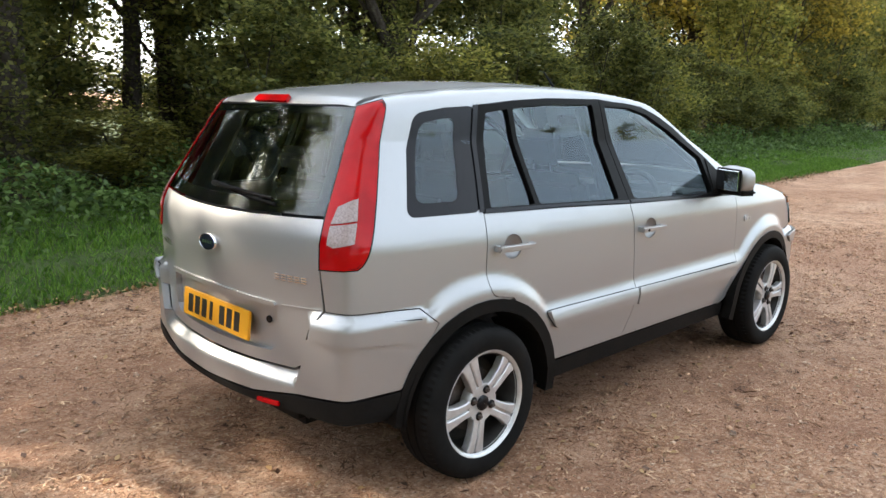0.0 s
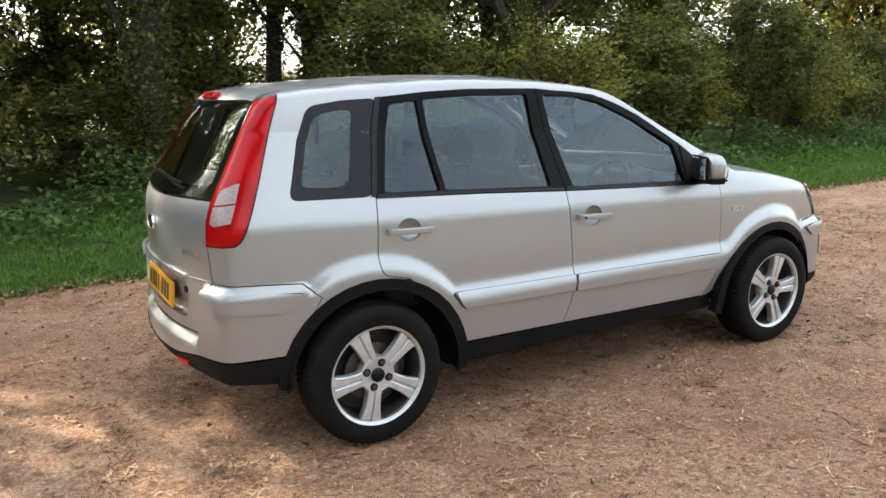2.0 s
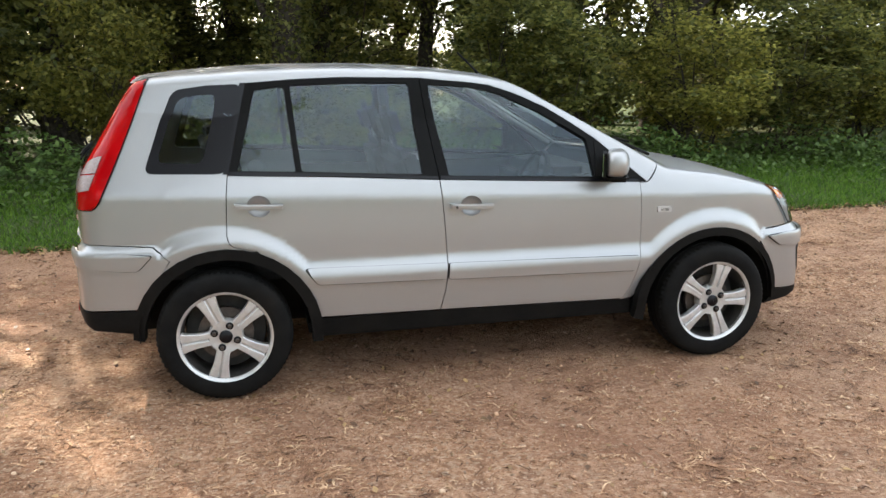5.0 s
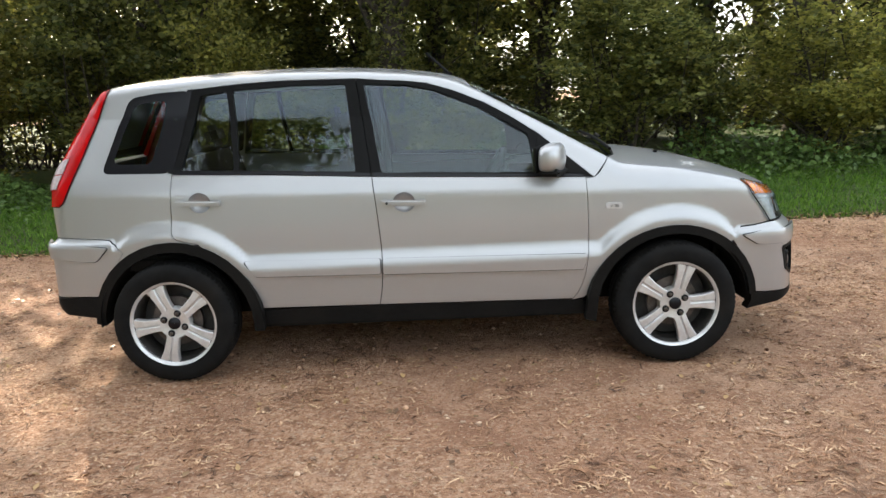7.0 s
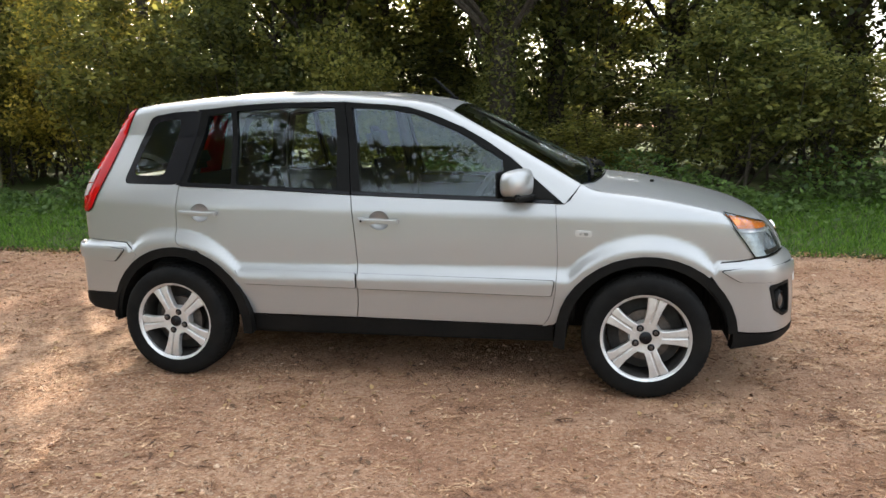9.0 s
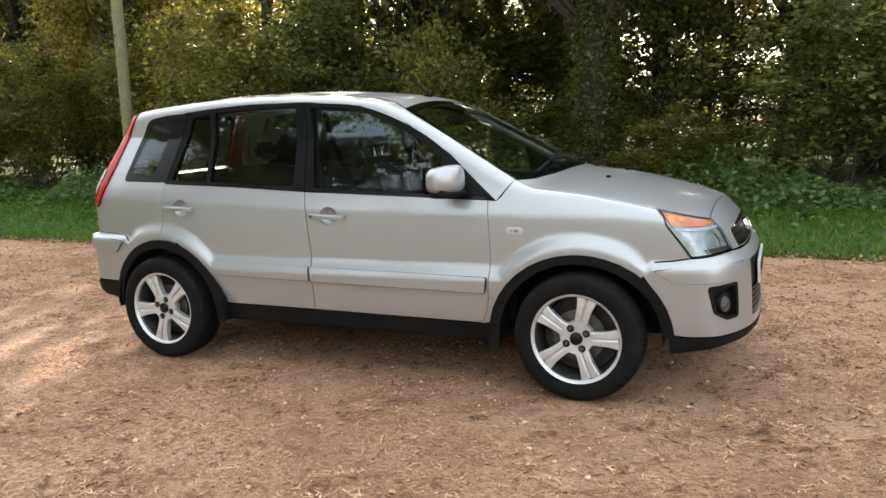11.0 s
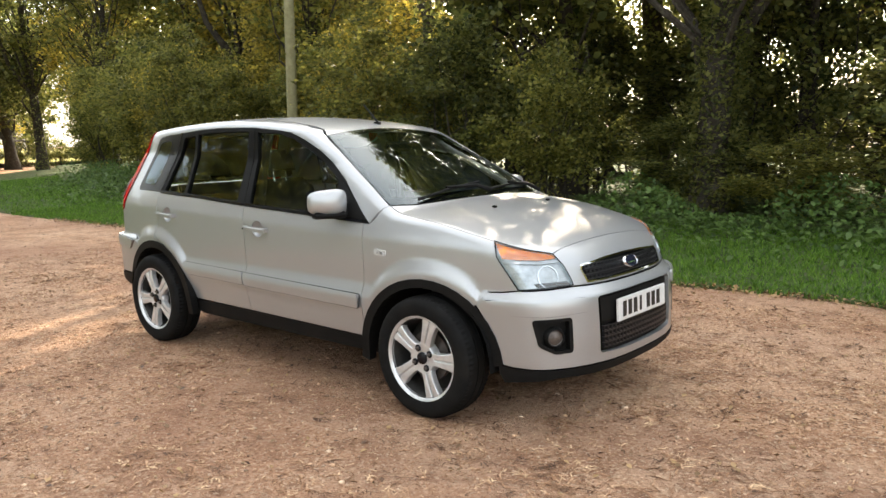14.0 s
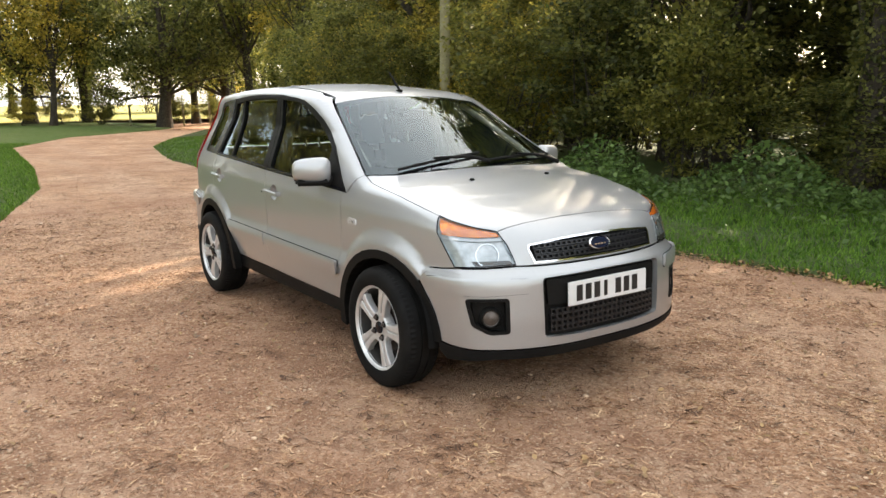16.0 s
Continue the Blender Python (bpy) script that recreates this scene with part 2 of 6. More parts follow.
def shelf_height(x):
    """The height of the shoulder above bumpers, mouldings and wheel arches along the side."""
    ridge = np.full_like(x, 0.606)
    for ax, top in ((AX_R, 0.788), (AX_F, 0.770)):
        ridge = blend_max(ridge, 0.34 + np.sqrt(np.clip((top - 0.34) ** 2 - np.clip((x - ax) * 0.93, -9, 9) ** 2, 0, 9)), 0.008)
    ridge = np.maximum(ridge, 0.60 + 0.14 * smooth(-1.40, -1.53, x))
    return np.maximum(ridge, 0.56 + 0.114 * smooth(1.46, 1.58, x))


def ease(v, k):
    return k * np.log1p(np.exp(np.clip(v / k, -60, 60)))


def half_width(x, z):
    w = soft_curve(z, [0.1, 0.24, 0.35, 0.6, 0.75, 0.95, 1.6], [0.745, 0.762, 0.775, 0.784, 0.786, 0.783, 0.775], 0.03)
    w = w - 0.26 * ease(z - (0.905 - 0.03 * x), 0.006) - 0.17 * ease(z - 1.0, 0.015)
    w = w - 0.075 * np.clip((-0.9 - x) / 0.9, 0, 2) ** 2 - 0.095 * np.clip((x - 0.9) / 0.9, 0, 2) ** 2
    k = smooth(-1.42, -1.53, x) + smooth(1.46, 1.58, x)
    d = z - shelf_height(x)
    return w + 0.028 * ((1 - k) * smooth(0.036, -0.052, d) + k * smooth(0.0, -0.046, d))


def rear_x(y, z):
    a = np.abs(y)
    x = soft_curve(z, [0.1, 0.7, 0.9, 1.0, 1.06, 1.44, 1.6], [-1.93, -1.935, -1.94, -1.93, -1.905, -1.655, -1.56], 0.03) + 0.24 * y * y
    lip = 0.507 + (0.744 - 0.507) * smooth(0.50, 0.58, a)
    return x - 0.034 * smooth(0.0, -0.044, z - lip)


def front_x(y, z):
    x = soft_curve(z, [0.1, 0.2, 0.3, 0.45, 0.62, 0.7, 0.78, 0.86, 1.1], [1.93, 1.965, 1.985, 1.985, 1.975, 1.945, 1.915, 1.87, 1.6], 0.02)
    return x - 0.535 * np.abs(y) ** 3 + 0.030 * smooth(0.002, -0.046, z - 0.680)


def roof_z(x, y):
    return soft_curve(x, [-1.9, -1.66, -1.4, -1.0, -0.6, -0.3, 0.0, 0.2, 0.4], [1.435, 1.475, 1.508, 1.535, 1.542, 1.532, 1.506, 1.475, 1.43], 0.12) - 0.11 * y * y


def screen_z(x, y):
    return 1.455 - (x - 0.25) * 0.515 - 0.14 * y * y


def bonnet_z(x, y):
    return soft_curve(x, [0.0, 1.0, 1.28, 1.5, 1.7, 1.82, 1.9, 2.1], [1.06, 1.052, 1.018, 0.97, 0.912, 0.868, 0.81, 0.62], 0.08) - 0.10 * y * y


def blend_max(a, b, k):
    return np.maximum(a, b) + k * np.log1p(np.exp(-np.abs(a - b) / k))


def skin(p):
    """Negative inside the body, zero on its skin."""
    x, y, z = p[..., 0], p[..., 1], p[..., 2]
    top = blend_max(z - roof_z(x, y), -blend_max(-(z - bonnet_z(x, y)), -(z - screen_z(x, y)), 0.006), 0.012)
    f = blend_max(np.abs(y) - half_width(x, z), top, 0.018)
    f = blend_max(f, rear_x(y, z) - x, 0.02)
    return blend_max(f, x - front_x(y, z), 0.02)


def cast(o, d, far=1.7):
    lo, hi = np.zeros(len(o)), np.full(len(o), far)
    for _ in range(34):
        mid = (lo + hi) / 2
        inside = skin(o + d * mid[:, None]) < 0
        lo, hi = np.where(inside, mid, lo), np.where(inside, hi, mid)
    return o + d * lo[:, None]


def gradient(p):
    g = np.stack([(skin(p + e) - skin(p - e)) for e in np.eye(3) * 0.004], -1)
    return g / np.linalg.norm(g, axis=1)[:, None]


U0, U1, UR = -1.15, 1.1, 0.75


def wrap(uv, s):
    """Points (u, z) round the body: u is x along the side, an angle past U0 and U1. s: -1 the car's right, +1 its left."""
    uv = np.asarray(uv, float)
    u, z = uv[:, 0], uv[:, 1]
    th_r, th_f = np.clip(U0 - u, 0, 9) / UR, np.clip(u - U1, 0, 9) / UR
    o = np.stack([np.clip(u, U0, U1), 0 * u, z], -1)
    d = np.stack([np.sin(th_f) - np.sin(th_r), s * np.cos(np.where(u < U0, th_r, th_f)), 0 * u], -1)
    return cast(o, d)


def over(xy, s):
    """Points (x, y) of the top: bonnet, windscreen and roof."""
    xy = np.asarray(xy, float)
    o = np.stack([xy[:, 0], s * -xy[:, 1], np.full(len(xy), 0.6)], -1)
    return cast(o, np.tile((0.0, 0.0, 1.0), (len(xy), 1)))


def u_of(x, a):
    """u of a place with x and a, the distance from the middle (negative: beyond it)."""
    if x < U0:
        return U0 - UR * math.atan2(U0 - x, a)
    return U1 + UR * math.atan2(x - U1, a) if x > U1 else x


def S(x, z):
    """(u, z) of a point of the side."""
    for _ in range(4):
        a = float(half_width(np.array(x), np.array(z)))
    if U0 <= x <= U1:
        return (x, z)
    p = cast(np.array([[x, 0.0, z]]), np.array([[0.0, 1.0, 0.0]]))[0]
    return (u_of(x, p[1]), z)


def B(a, z):
    """(u, z) of a point of the back, a from the middle to the car's right."""
    p = cast(np.array([[-1.0, a, z]]), np.array([[-1.0, 0.0, 0.0]]))[0]
    return (u_of(p[0], a), z)


def F(a, z):
    """(u, z) of a point of the front."""
    p = cast(np.array([[1.0, a, z]]), np.array([[1.0, 0.0, 0.0]]))[0]
    return (u_of(p[0], a), z)


def T(x, a):
    """(u, z) of a point of the top's edge."""
    p = over([(x, a)], -1)[0]
    return (u_of(x, a), p[2])


def area(loop):
    return sum(p[0] * q[1] - q[0] * p[1] for p, q in zip(loop, loop[1:] + loop[:1])) / 2


def round_off(loop, r, n=4):
    """Rounds a loop's corners."""
    out = []
    for i, p in enumerate(loop):
        p, a, b = Vector(p), Vector(loop[i - 1]), Vector(loop[(i + 1) % len(loop)])
        la, lb = (a - p).length, (b - p).length
        if la < 1e-6 or lb < 1e-6:
            continue
        turn = (a - p).angle(b - p)
        if turn > 2.75:
            out.append(tuple(p))
            continue
        k = min(r, la * 0.48, lb * 0.48)
        pa, pb = p + (a - p) / la * k, p + (b - p) / lb * k
        for j in range(n + 1):
            t = j / n
            out.append(tuple((1 - t) ** 2 * pa + 2 * t * (1 - t) * p + t * t * pb))
    return out


def flow(points, n=6):
    """A smooth open line through points."""
    pts = [Vector(p) for p in points]
    pts = [2 * pts[0] - pts[1]] + pts + [2 * pts[-1] - pts[-2]]
    out = []
    for a, b, c, d in zip(pts, pts[1:], pts[2:], pts[3:]):
        for j in range(n):
            t = j / n
            out.append(tuple(0.5 * (2 * b + (c - a) * t + (2 * a - 5 * b + 4 * c - d) * t * t + (3 * b - a - 3 * c + d) * t ** 3)))
    return out + [tuple(pts[-2])]


def shrink(loop, g):
    if area(loop) < 0:
        loop = loop[::-1]
    out = []
    for i, p in enumerate(loop):
        a, b = loop[i - 1], loop[(i + 1) % len(loop)]
        e1, e2 = Vector((p[0] - a[0], p[1] - a[1])), Vector((b[0] - p[0], b[1] - p[1]))
        if e1.length < 1e-7 or e2.length < 1e-7:
            continue
        n1, n2 = Vector((-e1.y, e1.x)).normalized(), Vector((-e2.y, e2.x)).normalized()
        m = n1 + n2
        m = m / max(m.length_squared, 0.5) * 2
        out.append((p[0] + g * m.x, p[1] + g * m.y))
    return out


def densify(loop, step):
    out = []
    for p, q in zip(loop, loop[1:] + loop[:1]):
        k = max(1, int(math.hypot(q[0] - p[0], q[1] - p[1]) / step))
        out += [(p[0] + (q[0] - p[0]) * j / k, p[1] + (q[1] - p[1]) * j / k) for j in range(k)]
    return out


def panel(name, loops, mat, parent, s=-1, way=wrap, lift=0.0, depth=0.016, gap=0.0022, cell=0.05, label="", lift_fn=None):
    """A piece of the skin: outer loop and holes in (u, z) or (x, y), with thickness."""
    first = [tuple(p) for p in loops[0]]
    first = [p for k, p in enumerate(first) if math.dist(p, first[k - 1]) > 1e-5]
    loops = [shrink(first, gap)] + [list(h) for h in loops[1:]]
    bm = bmesh.new()
    edges = []
    for loop in loops:
        vs = [bm.verts.new((*p, 0)) for p in densify(loop, cell * 0.7)]
        edges += [bm.edges.new((vs[i - 1], vs[i])) for i in range(len(vs))]
    bmesh.ops.triangle_fill(bm, use_beauty=True, use_dissolve=False, edges=edges, normal=(0, 0, 1))
    lo = [min(v.co[k] for v in bm.verts) for k in (0, 1)]
    hi = [max(v.co[k] for v in bm.verts) for k in (0, 1)]
    for k in (0, 1):
        c = math.floor(lo[k] / cell) * cell + cell * 0.5
        while c < hi[k]:
            if c > lo[k] + 1e-3:
                no = (1, 0, 0) if k == 0 else (0, 1, 0)
                bmesh.ops.bisect_plane(bm, geom=bm.verts[:] + bm.edges[:] + bm.faces[:], dist=1e-6, plane_co=Vector(no) * c, plane_no=no)
            c += cell
    bmesh.ops.remove_doubles(bm, verts=bm.verts[:], dist=1e-5)
    bm.verts.index_update()
    flat = np.array([v.co[:2] for v in bm.verts])
    place = way(flat, s)
    normal = gradient(place)
    rise = lift if lift_fn is None else lift + lift_fn(place)
    place = place + normal * np.reshape(rise, (-1, 1))
    faces = [[v.index for v in f.verts] for f in bm.faces]
    rims = []
    for e in bm.edges:
        if len(e.link_faces) == 1:
            loop = e.link_faces[0].loops
            for lp in loop:
                if lp.edge == e:
                    rims.append((lp.vert.index, lp.link_loop_next.vert.index))
    bm.free()
    f0 = max(faces, key=lambda f: np.linalg.norm(np.cross(place[f[1]] - place[f[0]], place[f[2]] - place[f[0]])))
    flip = np.dot(np.cross(place[f0[1]] - place[f0[0]], place[f0[2]] - place[f0[0]]), normal[f0[0]]) < 0
    verts, norms = list(place), []
    out = []
    for f in faces:
        f = f[::-1] if flip else f
        out.append(f)
        norms += [tuple(normal[i]) for i in f]
    if depth:
        base = {}
        for a, b in rims:
            for i in (a, b):
                if i not in base:
                    base[i] = len(verts)
                    verts.append(place[i] - normal[i] * depth)
            f = [b, a, base[a], base[b]]
            f = f[::-1] if flip else f
            n = np.cross(verts[f[1]] - verts[f[0]], verts[f[2]] - verts[f[0]])
            n = n / max(np.linalg.norm(n), 1e-9)
            out.append(f)
            norms += [tuple(n)] * 4
    me = bpy.data.meshes.new(name)
    me.from_pydata([tuple(map(float, v)) for v in verts], [], out)
    me.materials.append(mat)
    me.shade_smooth()
    if not me.validate():
        me.normals_split_custom_set([tuple(map(float, n)) for n in norms])
    ob = new(name, me)
    ob.parent = parent
    return tagged(ob, label)


def skin_point(uv, s, way=wrap):
    p = way(np.array([uv]), s)
    return Vector(p[0]), Vector(gradient(p)[0])

# ---- the car ----
car = new("car")
tagged(car, "silver five-door compact car parked on the gravel track", "car")

TRIM_TOP = [(-1.104, 1.440), (-0.873, 1.457), (-0.661, 1.465), (-0.294, 1.461), (0.055, 1.427), (0.336, 1.322), (0.586, 1.168), (0.852, 0.944)]
ROOF_A = 0.47


def arc(cx, cz, r, a0, a1, n=16):
    return [(cx + r * math.cos(radians(a0 + (a1 - a0) * k / n)), cz + r * math.sin(radians(a0 + (a1 - a0) * k / n))) for k in range(n + 1)]


def arch_line(ax, r_x, top, base, a0, a1, n=18):
    """The edge of a wheel arch, an ellipse over the axle."""
    return [(ax + r_x * math.cos(radians(a0 + (a1 - a0) * k / n)), base + (top - base) * math.sin(radians(a0 + (a1 - a0) * k / n))) for k in range(n + 1)]


R_CLAD = dict(ax=AX_R + 0.02, r_x=0.424, top=0.716, base=0.30)
F_CLAD = dict(ax=AX_F, r_x=0.432, top=0.700, base=0.30)
R_OUT = dict(ax=AX_R + 0.02, r_x=0.415, top=0.706, base=0.30)
R_IN = dict(ax=AX_R + 0.02, r_x=0.375, top=0.667, base=0.29)
F_OUT = dict(ax=AX_F, r_x=0.425, top=0.692, base=0.30)
F_IN = dict(ax=AX_F, r_x=0.382, top=0.657, base=0.29)

LAMP_OUT = flow([(-1.520, 1.456), (-1.560, 1.36), (-1.592, 1.276), (-1.664, 1.098), (-1.728, 0.955), (-1.752, 0.915), (-1.775, 0.897)])
LAMP_IN = [(0.604, 0.893), (0.600, 0.98), (0.592, 1.066), (0.562, 1.18), (0.527, 1.30), (0.488, 1.432)]

C_LINE = [(-1.100, 1.441), (-1.196, 1.038)] + flow([(-1.203, 0.95), (-1.208, 0.82), (-1.206, 0.762), (-1.187, 0.727), (-1.14, 0.712), (-1.085, 0.700)])
B_LINE = [(-0.291, 1.461), (-0.226, 0.991)] + flow([(-0.214, 0.87), (-0.203, 0.74), (-0.195, 0.595), (-0.203, 0.45), (-0.222, 0.342)])
A_LINE = flow([(0.812, 0.942), (0.820, 0.75), (0.819, 0.61), (0.803, 0.46), (0.775, 0.37), (0.748, 0.328)])
BELT = [(-1.196, 1.038), (-0.72, 1.019), (-0.226, 0.991), (0.30, 0.969), (0.852, 0.944)]


def belt_z(x):
    return float(np.interp(x, [p[0] for p in BELT], [p[1] for p in BELT]))


def sides(line):
    return [S(*p) for p in line]


roof_line = [T(x, ROOF_A) for x in np.linspace(-1.60, 0.20, 14)]
screen_line = [T(x, a) for x, a in ((0.27, 0.512), (0.42, 0.555), (0.6, 0.602), (0.78, 0.648), (0.93, 0.688))]
BONNET_EDGE = [(0.93, 0.688), (1.08, 0.702), (1.2, 0.706), (1.35, 0.704), (1.48, 0.695), (1.585, 0.678)]
bonnet_edge = [(x, float(np.interp(x, [p[0] for p in BONNET_EDGE], [p[1] for p in BONNET_EDGE]))) for x in np.linspace(0.93, 1.585, 30)]
HEAD_TOP = flow([(1.585, 0.678), (1.66, 0.655), (1.735, 0.60), (1.80, 0.51)], 7)
bonnet_line = [T(x, a) for x, a in bonnet_edge]
lamp_out, lamp_in = sides(LAMP_OUT), [B(*p) for p in LAMP_IN]
tail_loop = lamp_out + lamp_in
quarter = round_off([(-1.552, 1.050), (-1.204, 1.043), (-1.111, 1.437), (-1.27, 1.430), (-1.415, 1.410), (-1.475, 1.28)], 0.042, 6)
quarter = [S(*p) for p in quarter]
rear_bump_top = [S(-1.462, 0.668), S(-1.53, 0.730), S(-1.66, 0.738), S(-1.80, 0.745)]

h_tl, h_bl, h_br = T(1.585, 0.678), S(1.735, 0.683), F(0.474, 0.690)
head_top = [T(*p) for p in HEAD_TOP]
head_in = [F(0.492, 0.78), F(0.480, 0.73), h_br]
head_loop = head_top + head_in[:] + [F(0.56, 0.686), F(0.64, 0.684), h_bl, S(1.69, 0.75), S(1.63, 0.83)]

def tuck(p):
    """The doors draw in towards the sill."""
    return -0.062 * smooth(0.60, 0.26, p[:, 2])


def cup_hole(x, z):
    return [(x + 0.054 * math.cos(2 * math.pi * k / 24), z + 0.049 * math.sin(2 * math.pi * k / 24)) for k in range(24)]


for s in (-1, 1):
    # body side: rear wing, roof rail and windscreen pillar
    outer = lamp_out[:1] + [lamp_in[-1]] + roof_line + screen_line + sides(TRIM_TOP[::-1]) + C_LINE + sides(arch_line(**R_OUT, a0=78, a1=152)) + rear_bump_top
    outer += [B(0.619, 0.748), lamp_in[0]] + lamp_out[::-1][:-1]
    panel("body_side", [outer, quarter], PAINT, car, s, gap=0.0015, cell=0.016)
    panel("quarter_window", [quarter], GLASS, car, s, lift=-0.003, gap=0.0, depth=0.004, label="dark tinted rear quarter window")
    inner_q = [S(*p) for p in round_off([(-1.497, 1.096), (-1.300, 1.090), (-1.226, 1.392), (-1.30, 1.388), (-1.392, 1.374), (-1.438, 1.27)], 0.04, 6)]
    panel("window_border", [quarter, inner_q], GLOSS_BLACK, car, s, lift=-0.0012, gap=0.0, depth=0.0, label="black printed glass border")

    panel("pillar_strip", [[S(-1.215, 1.042), S(-1.122, 1.4395), S(-1.0965, 1.4395), S(-1.191, 1.042)]], GLOSS_BLACK, car, s, lift=0.004, gap=0.0, depth=0.002, label="black strip behind the rear door")
    panel("centre_pillar", [[S(-0.33, 1.455), S(-0.25, 1.455), S(-0.18, 1.0), S(-0.27, 1.0)]], TRIM, car, s, lift=-0.014, gap=0.0, depth=0.01, label="satin black pillar between the doors")

    # rear door
    rd_low = C_LINE[1:] + sides(arch_line(**R_OUT, a0=66, a1=8))
    rd = rd_low + [(-0.80, 0.348), (-0.5, 0.345)] + B_LINE[::-1][:-1] + [(-0.72, 1.019)]
    rear_door = panel("rear_door", [rd, cup_hole(-1.065, 0.899)], PAINT, car, s, cell=0.018, lift_fn=tuck)
    rf = [C_LINE[1], C_LINE[0]] + flow(TRIM_TOP[:3] + [(-0.291, 1.461)], 3) + [B_LINE[1], (-0.72, 1.019)]
    g_small = round_off([(-1.152, 1.056), (-1.060, 1.408), (-0.928, 1.424), (-0.893, 1.046)], 0.012)
    g_main = round_off([(-0.866, 1.045), (-0.900, 1.428), (-0.62, 1.440), (-0.345, 1.438), (-0.303, 1.018)], 0.015)
    panel("window_frame", [rf, g_small, g_main], TRIM, rear_door, s, lift=0.001, label="satin black window surround", depth=0.03)
    panel("door_glass", [g_main], GLASS, rear_door, s, lift=-0.012, gap=-0.01, depth=0.004)
    panel("corner_glass", [g_small], GLASS, rear_door, s, lift=-0.012, gap=-0.01, depth=0.004)
    panel("waist_seal", [[(-1.19, 1.036), (-1.186, 1.052), (-0.72, 1.033), (-0.235, 1.006), (-0.23, 0.993), (-0.72, 1.021)]], GLOSS_BLACK, rear_door, s, lift=0.006, gap=0.0, depth=0.01)

    # front door
    fd = [B_LINE[1]] + B_LINE[2:] + [(0.3, 0.335)] + A_LINE[::-1] + [(0.852, 0.944), (0.30, 0.969)]
    front_door = panel("front_door", [fd, cup_hole(-0.075, 0.863)], PAINT, car, s, cell=0.022, lift_fn=tuck)
    ff = [B_LINE[1], B_LINE[0]] + flow([(-0.291, 1.461)] + TRIM_TOP[4:], 5) + [(0.30, 0.969)]
    g_front = round_off([(-0.178, 1.008), (-0.255, 1.432), (-0.05, 1.421), (0.09, 1.390), (0.30, 1.300), (0.45, 1.218), (0.545, 1.160), (0.565, 0.980)], 0.015)
    panel("window_frame", [ff, g_front], TRIM, front_door, s, lift=0.001, label="satin black window surround", depth=0.03)
    panel("door_glass", [g_front], GLASS, front_door, s, lift=-0.012, gap=-0.01, depth=0.004)
    panel("waist_seal", [[(-0.22, 0.993), (-0.222, 1.008), (0.30, 0.983), (0.80, 0.962), (0.80, 0.948), (0.30, 0.970)]], GLOSS_BLACK, front_door, s, lift=0.006, gap=0.0, depth=0.01)

    # mouldings along the doors
    for door, line in ((rear_door, [(-0.872, 0.600), (-0.203, 0.590), (-0.205, 0.518), (-0.815, 0.528)]), (front_door, [(-0.190, 0.589), (0.806, 0.574), (0.792, 0.500), (-0.192, 0.516)])):
        panel("moulding", [round_off(line, 0.012)], PAINT, door, s, lift=0.015, gap=0.0, depth=0.018, cell=0.02, lift_fn=lambda p: 0.16 * (p[:, 2] - 0.5505 + 0.0155 * p[:, 0]))
        # black outline wider than the moulding: its joint and a painted shadow line below
        panel("moulding_joint", [shrink(round_off(line, 0.012), -0.004)], BLACK, door, s, lift=0.0015, gap=0.0, depth=0.0, cell=0.03)

    # front wing
    fw = A_LINE + [(0.742, 0.322), (0.80, 0.335)] + sides(arch_line(**F_OUT, a0=172, a1=48)) + [S(1.588, 0.668), S(1.66, 0.672), h_bl, S(1.69, 0.75), S(1.63, 0.83), h_tl]
    fw += bonnet_line[::-1] + [(0.88, 0.965), (0.852, 0.944)]
    wing = panel("front_wing", [fw], PAINT, car, s, cell=0.016, gap=0.0006, lift_fn=lambda p: tuck(p) * (p[:, 0] < 1.2))
    panel("side_repeater", [round_off([(0.905, 0.822), (0.985, 0.818), (0.985, 0.788), (0.905, 0.792)], 0.012)], GREY_LENS, wing, s, lift=0.006, gap=0, depth=0.008, cell=0.02, label="clear oval side indicator lamp")
    panel("repeater_lens", [round_off([(0.925, 0.813), (0.968, 0.811), (0.968, 0.796), (0.925, 0.798)], 0.007)], REFLECTOR, wing, s, lift=0.008, gap=0, depth=0.004, cell=0.02)

    # black cladding: arches and sill
    rear_arch = arch_line(**R_CLAD, a0=0, a1=179) + arch_line(**R_IN, a0=179, a1=0)
    panel("arch_cladding", [sides(rear_arch + [(-0.85, 0.250), (-0.80, 0.250)])], BLACK, car, s, lift=0.006, gap=0, depth=0.05, label="black plastic wheel-arch cladding")
    front_arch = arch_line(**F_CLAD, a0=180, a1=4) + arch_line(**F_IN, a0=4, a1=180)
    panel("arch_cladding", [sides(front_arch + [(0.855, 0.225), (0.80, 0.240)])], BLACK, car, s, lift=0.006, gap=0, depth=0.05, label="black plastic wheel-arch cladding")
    panel("sill", [[(-0.825, 0.340), (-0.825, 0.258), (-0.2, 0.254), (0.80, 0.250), (0.80, 0.325), (-0.2, 0.338)]], BLACK, car, s, lift=-0.052, gap=0.001, depth=0.08, label="black plastic sill")

    # tail lamp
    lamp = panel("tail_lamp", [tail_loop], RED, car, s, lift=0.006, gap=0.003, depth=0.03, label="tall red tail lamp")
    clear_up = [B(0.622, 1.100), B(0.645, 1.122), S(-1.722, 1.126), S(-1.750, 1.056), B(0.626, 1.046)]
    clear_lo = [B(0.626, 1.040), S(-1.752, 1.050), S(-1.779, 0.985), B(0.655, 0.972), B(0.630, 0.980)]
    panel("reversing_lens", [clear_up], LENS_WHITE, lamp, s, lift=0.0085, gap=0, depth=0.004, cell=0.02, label="clear reversing lens")
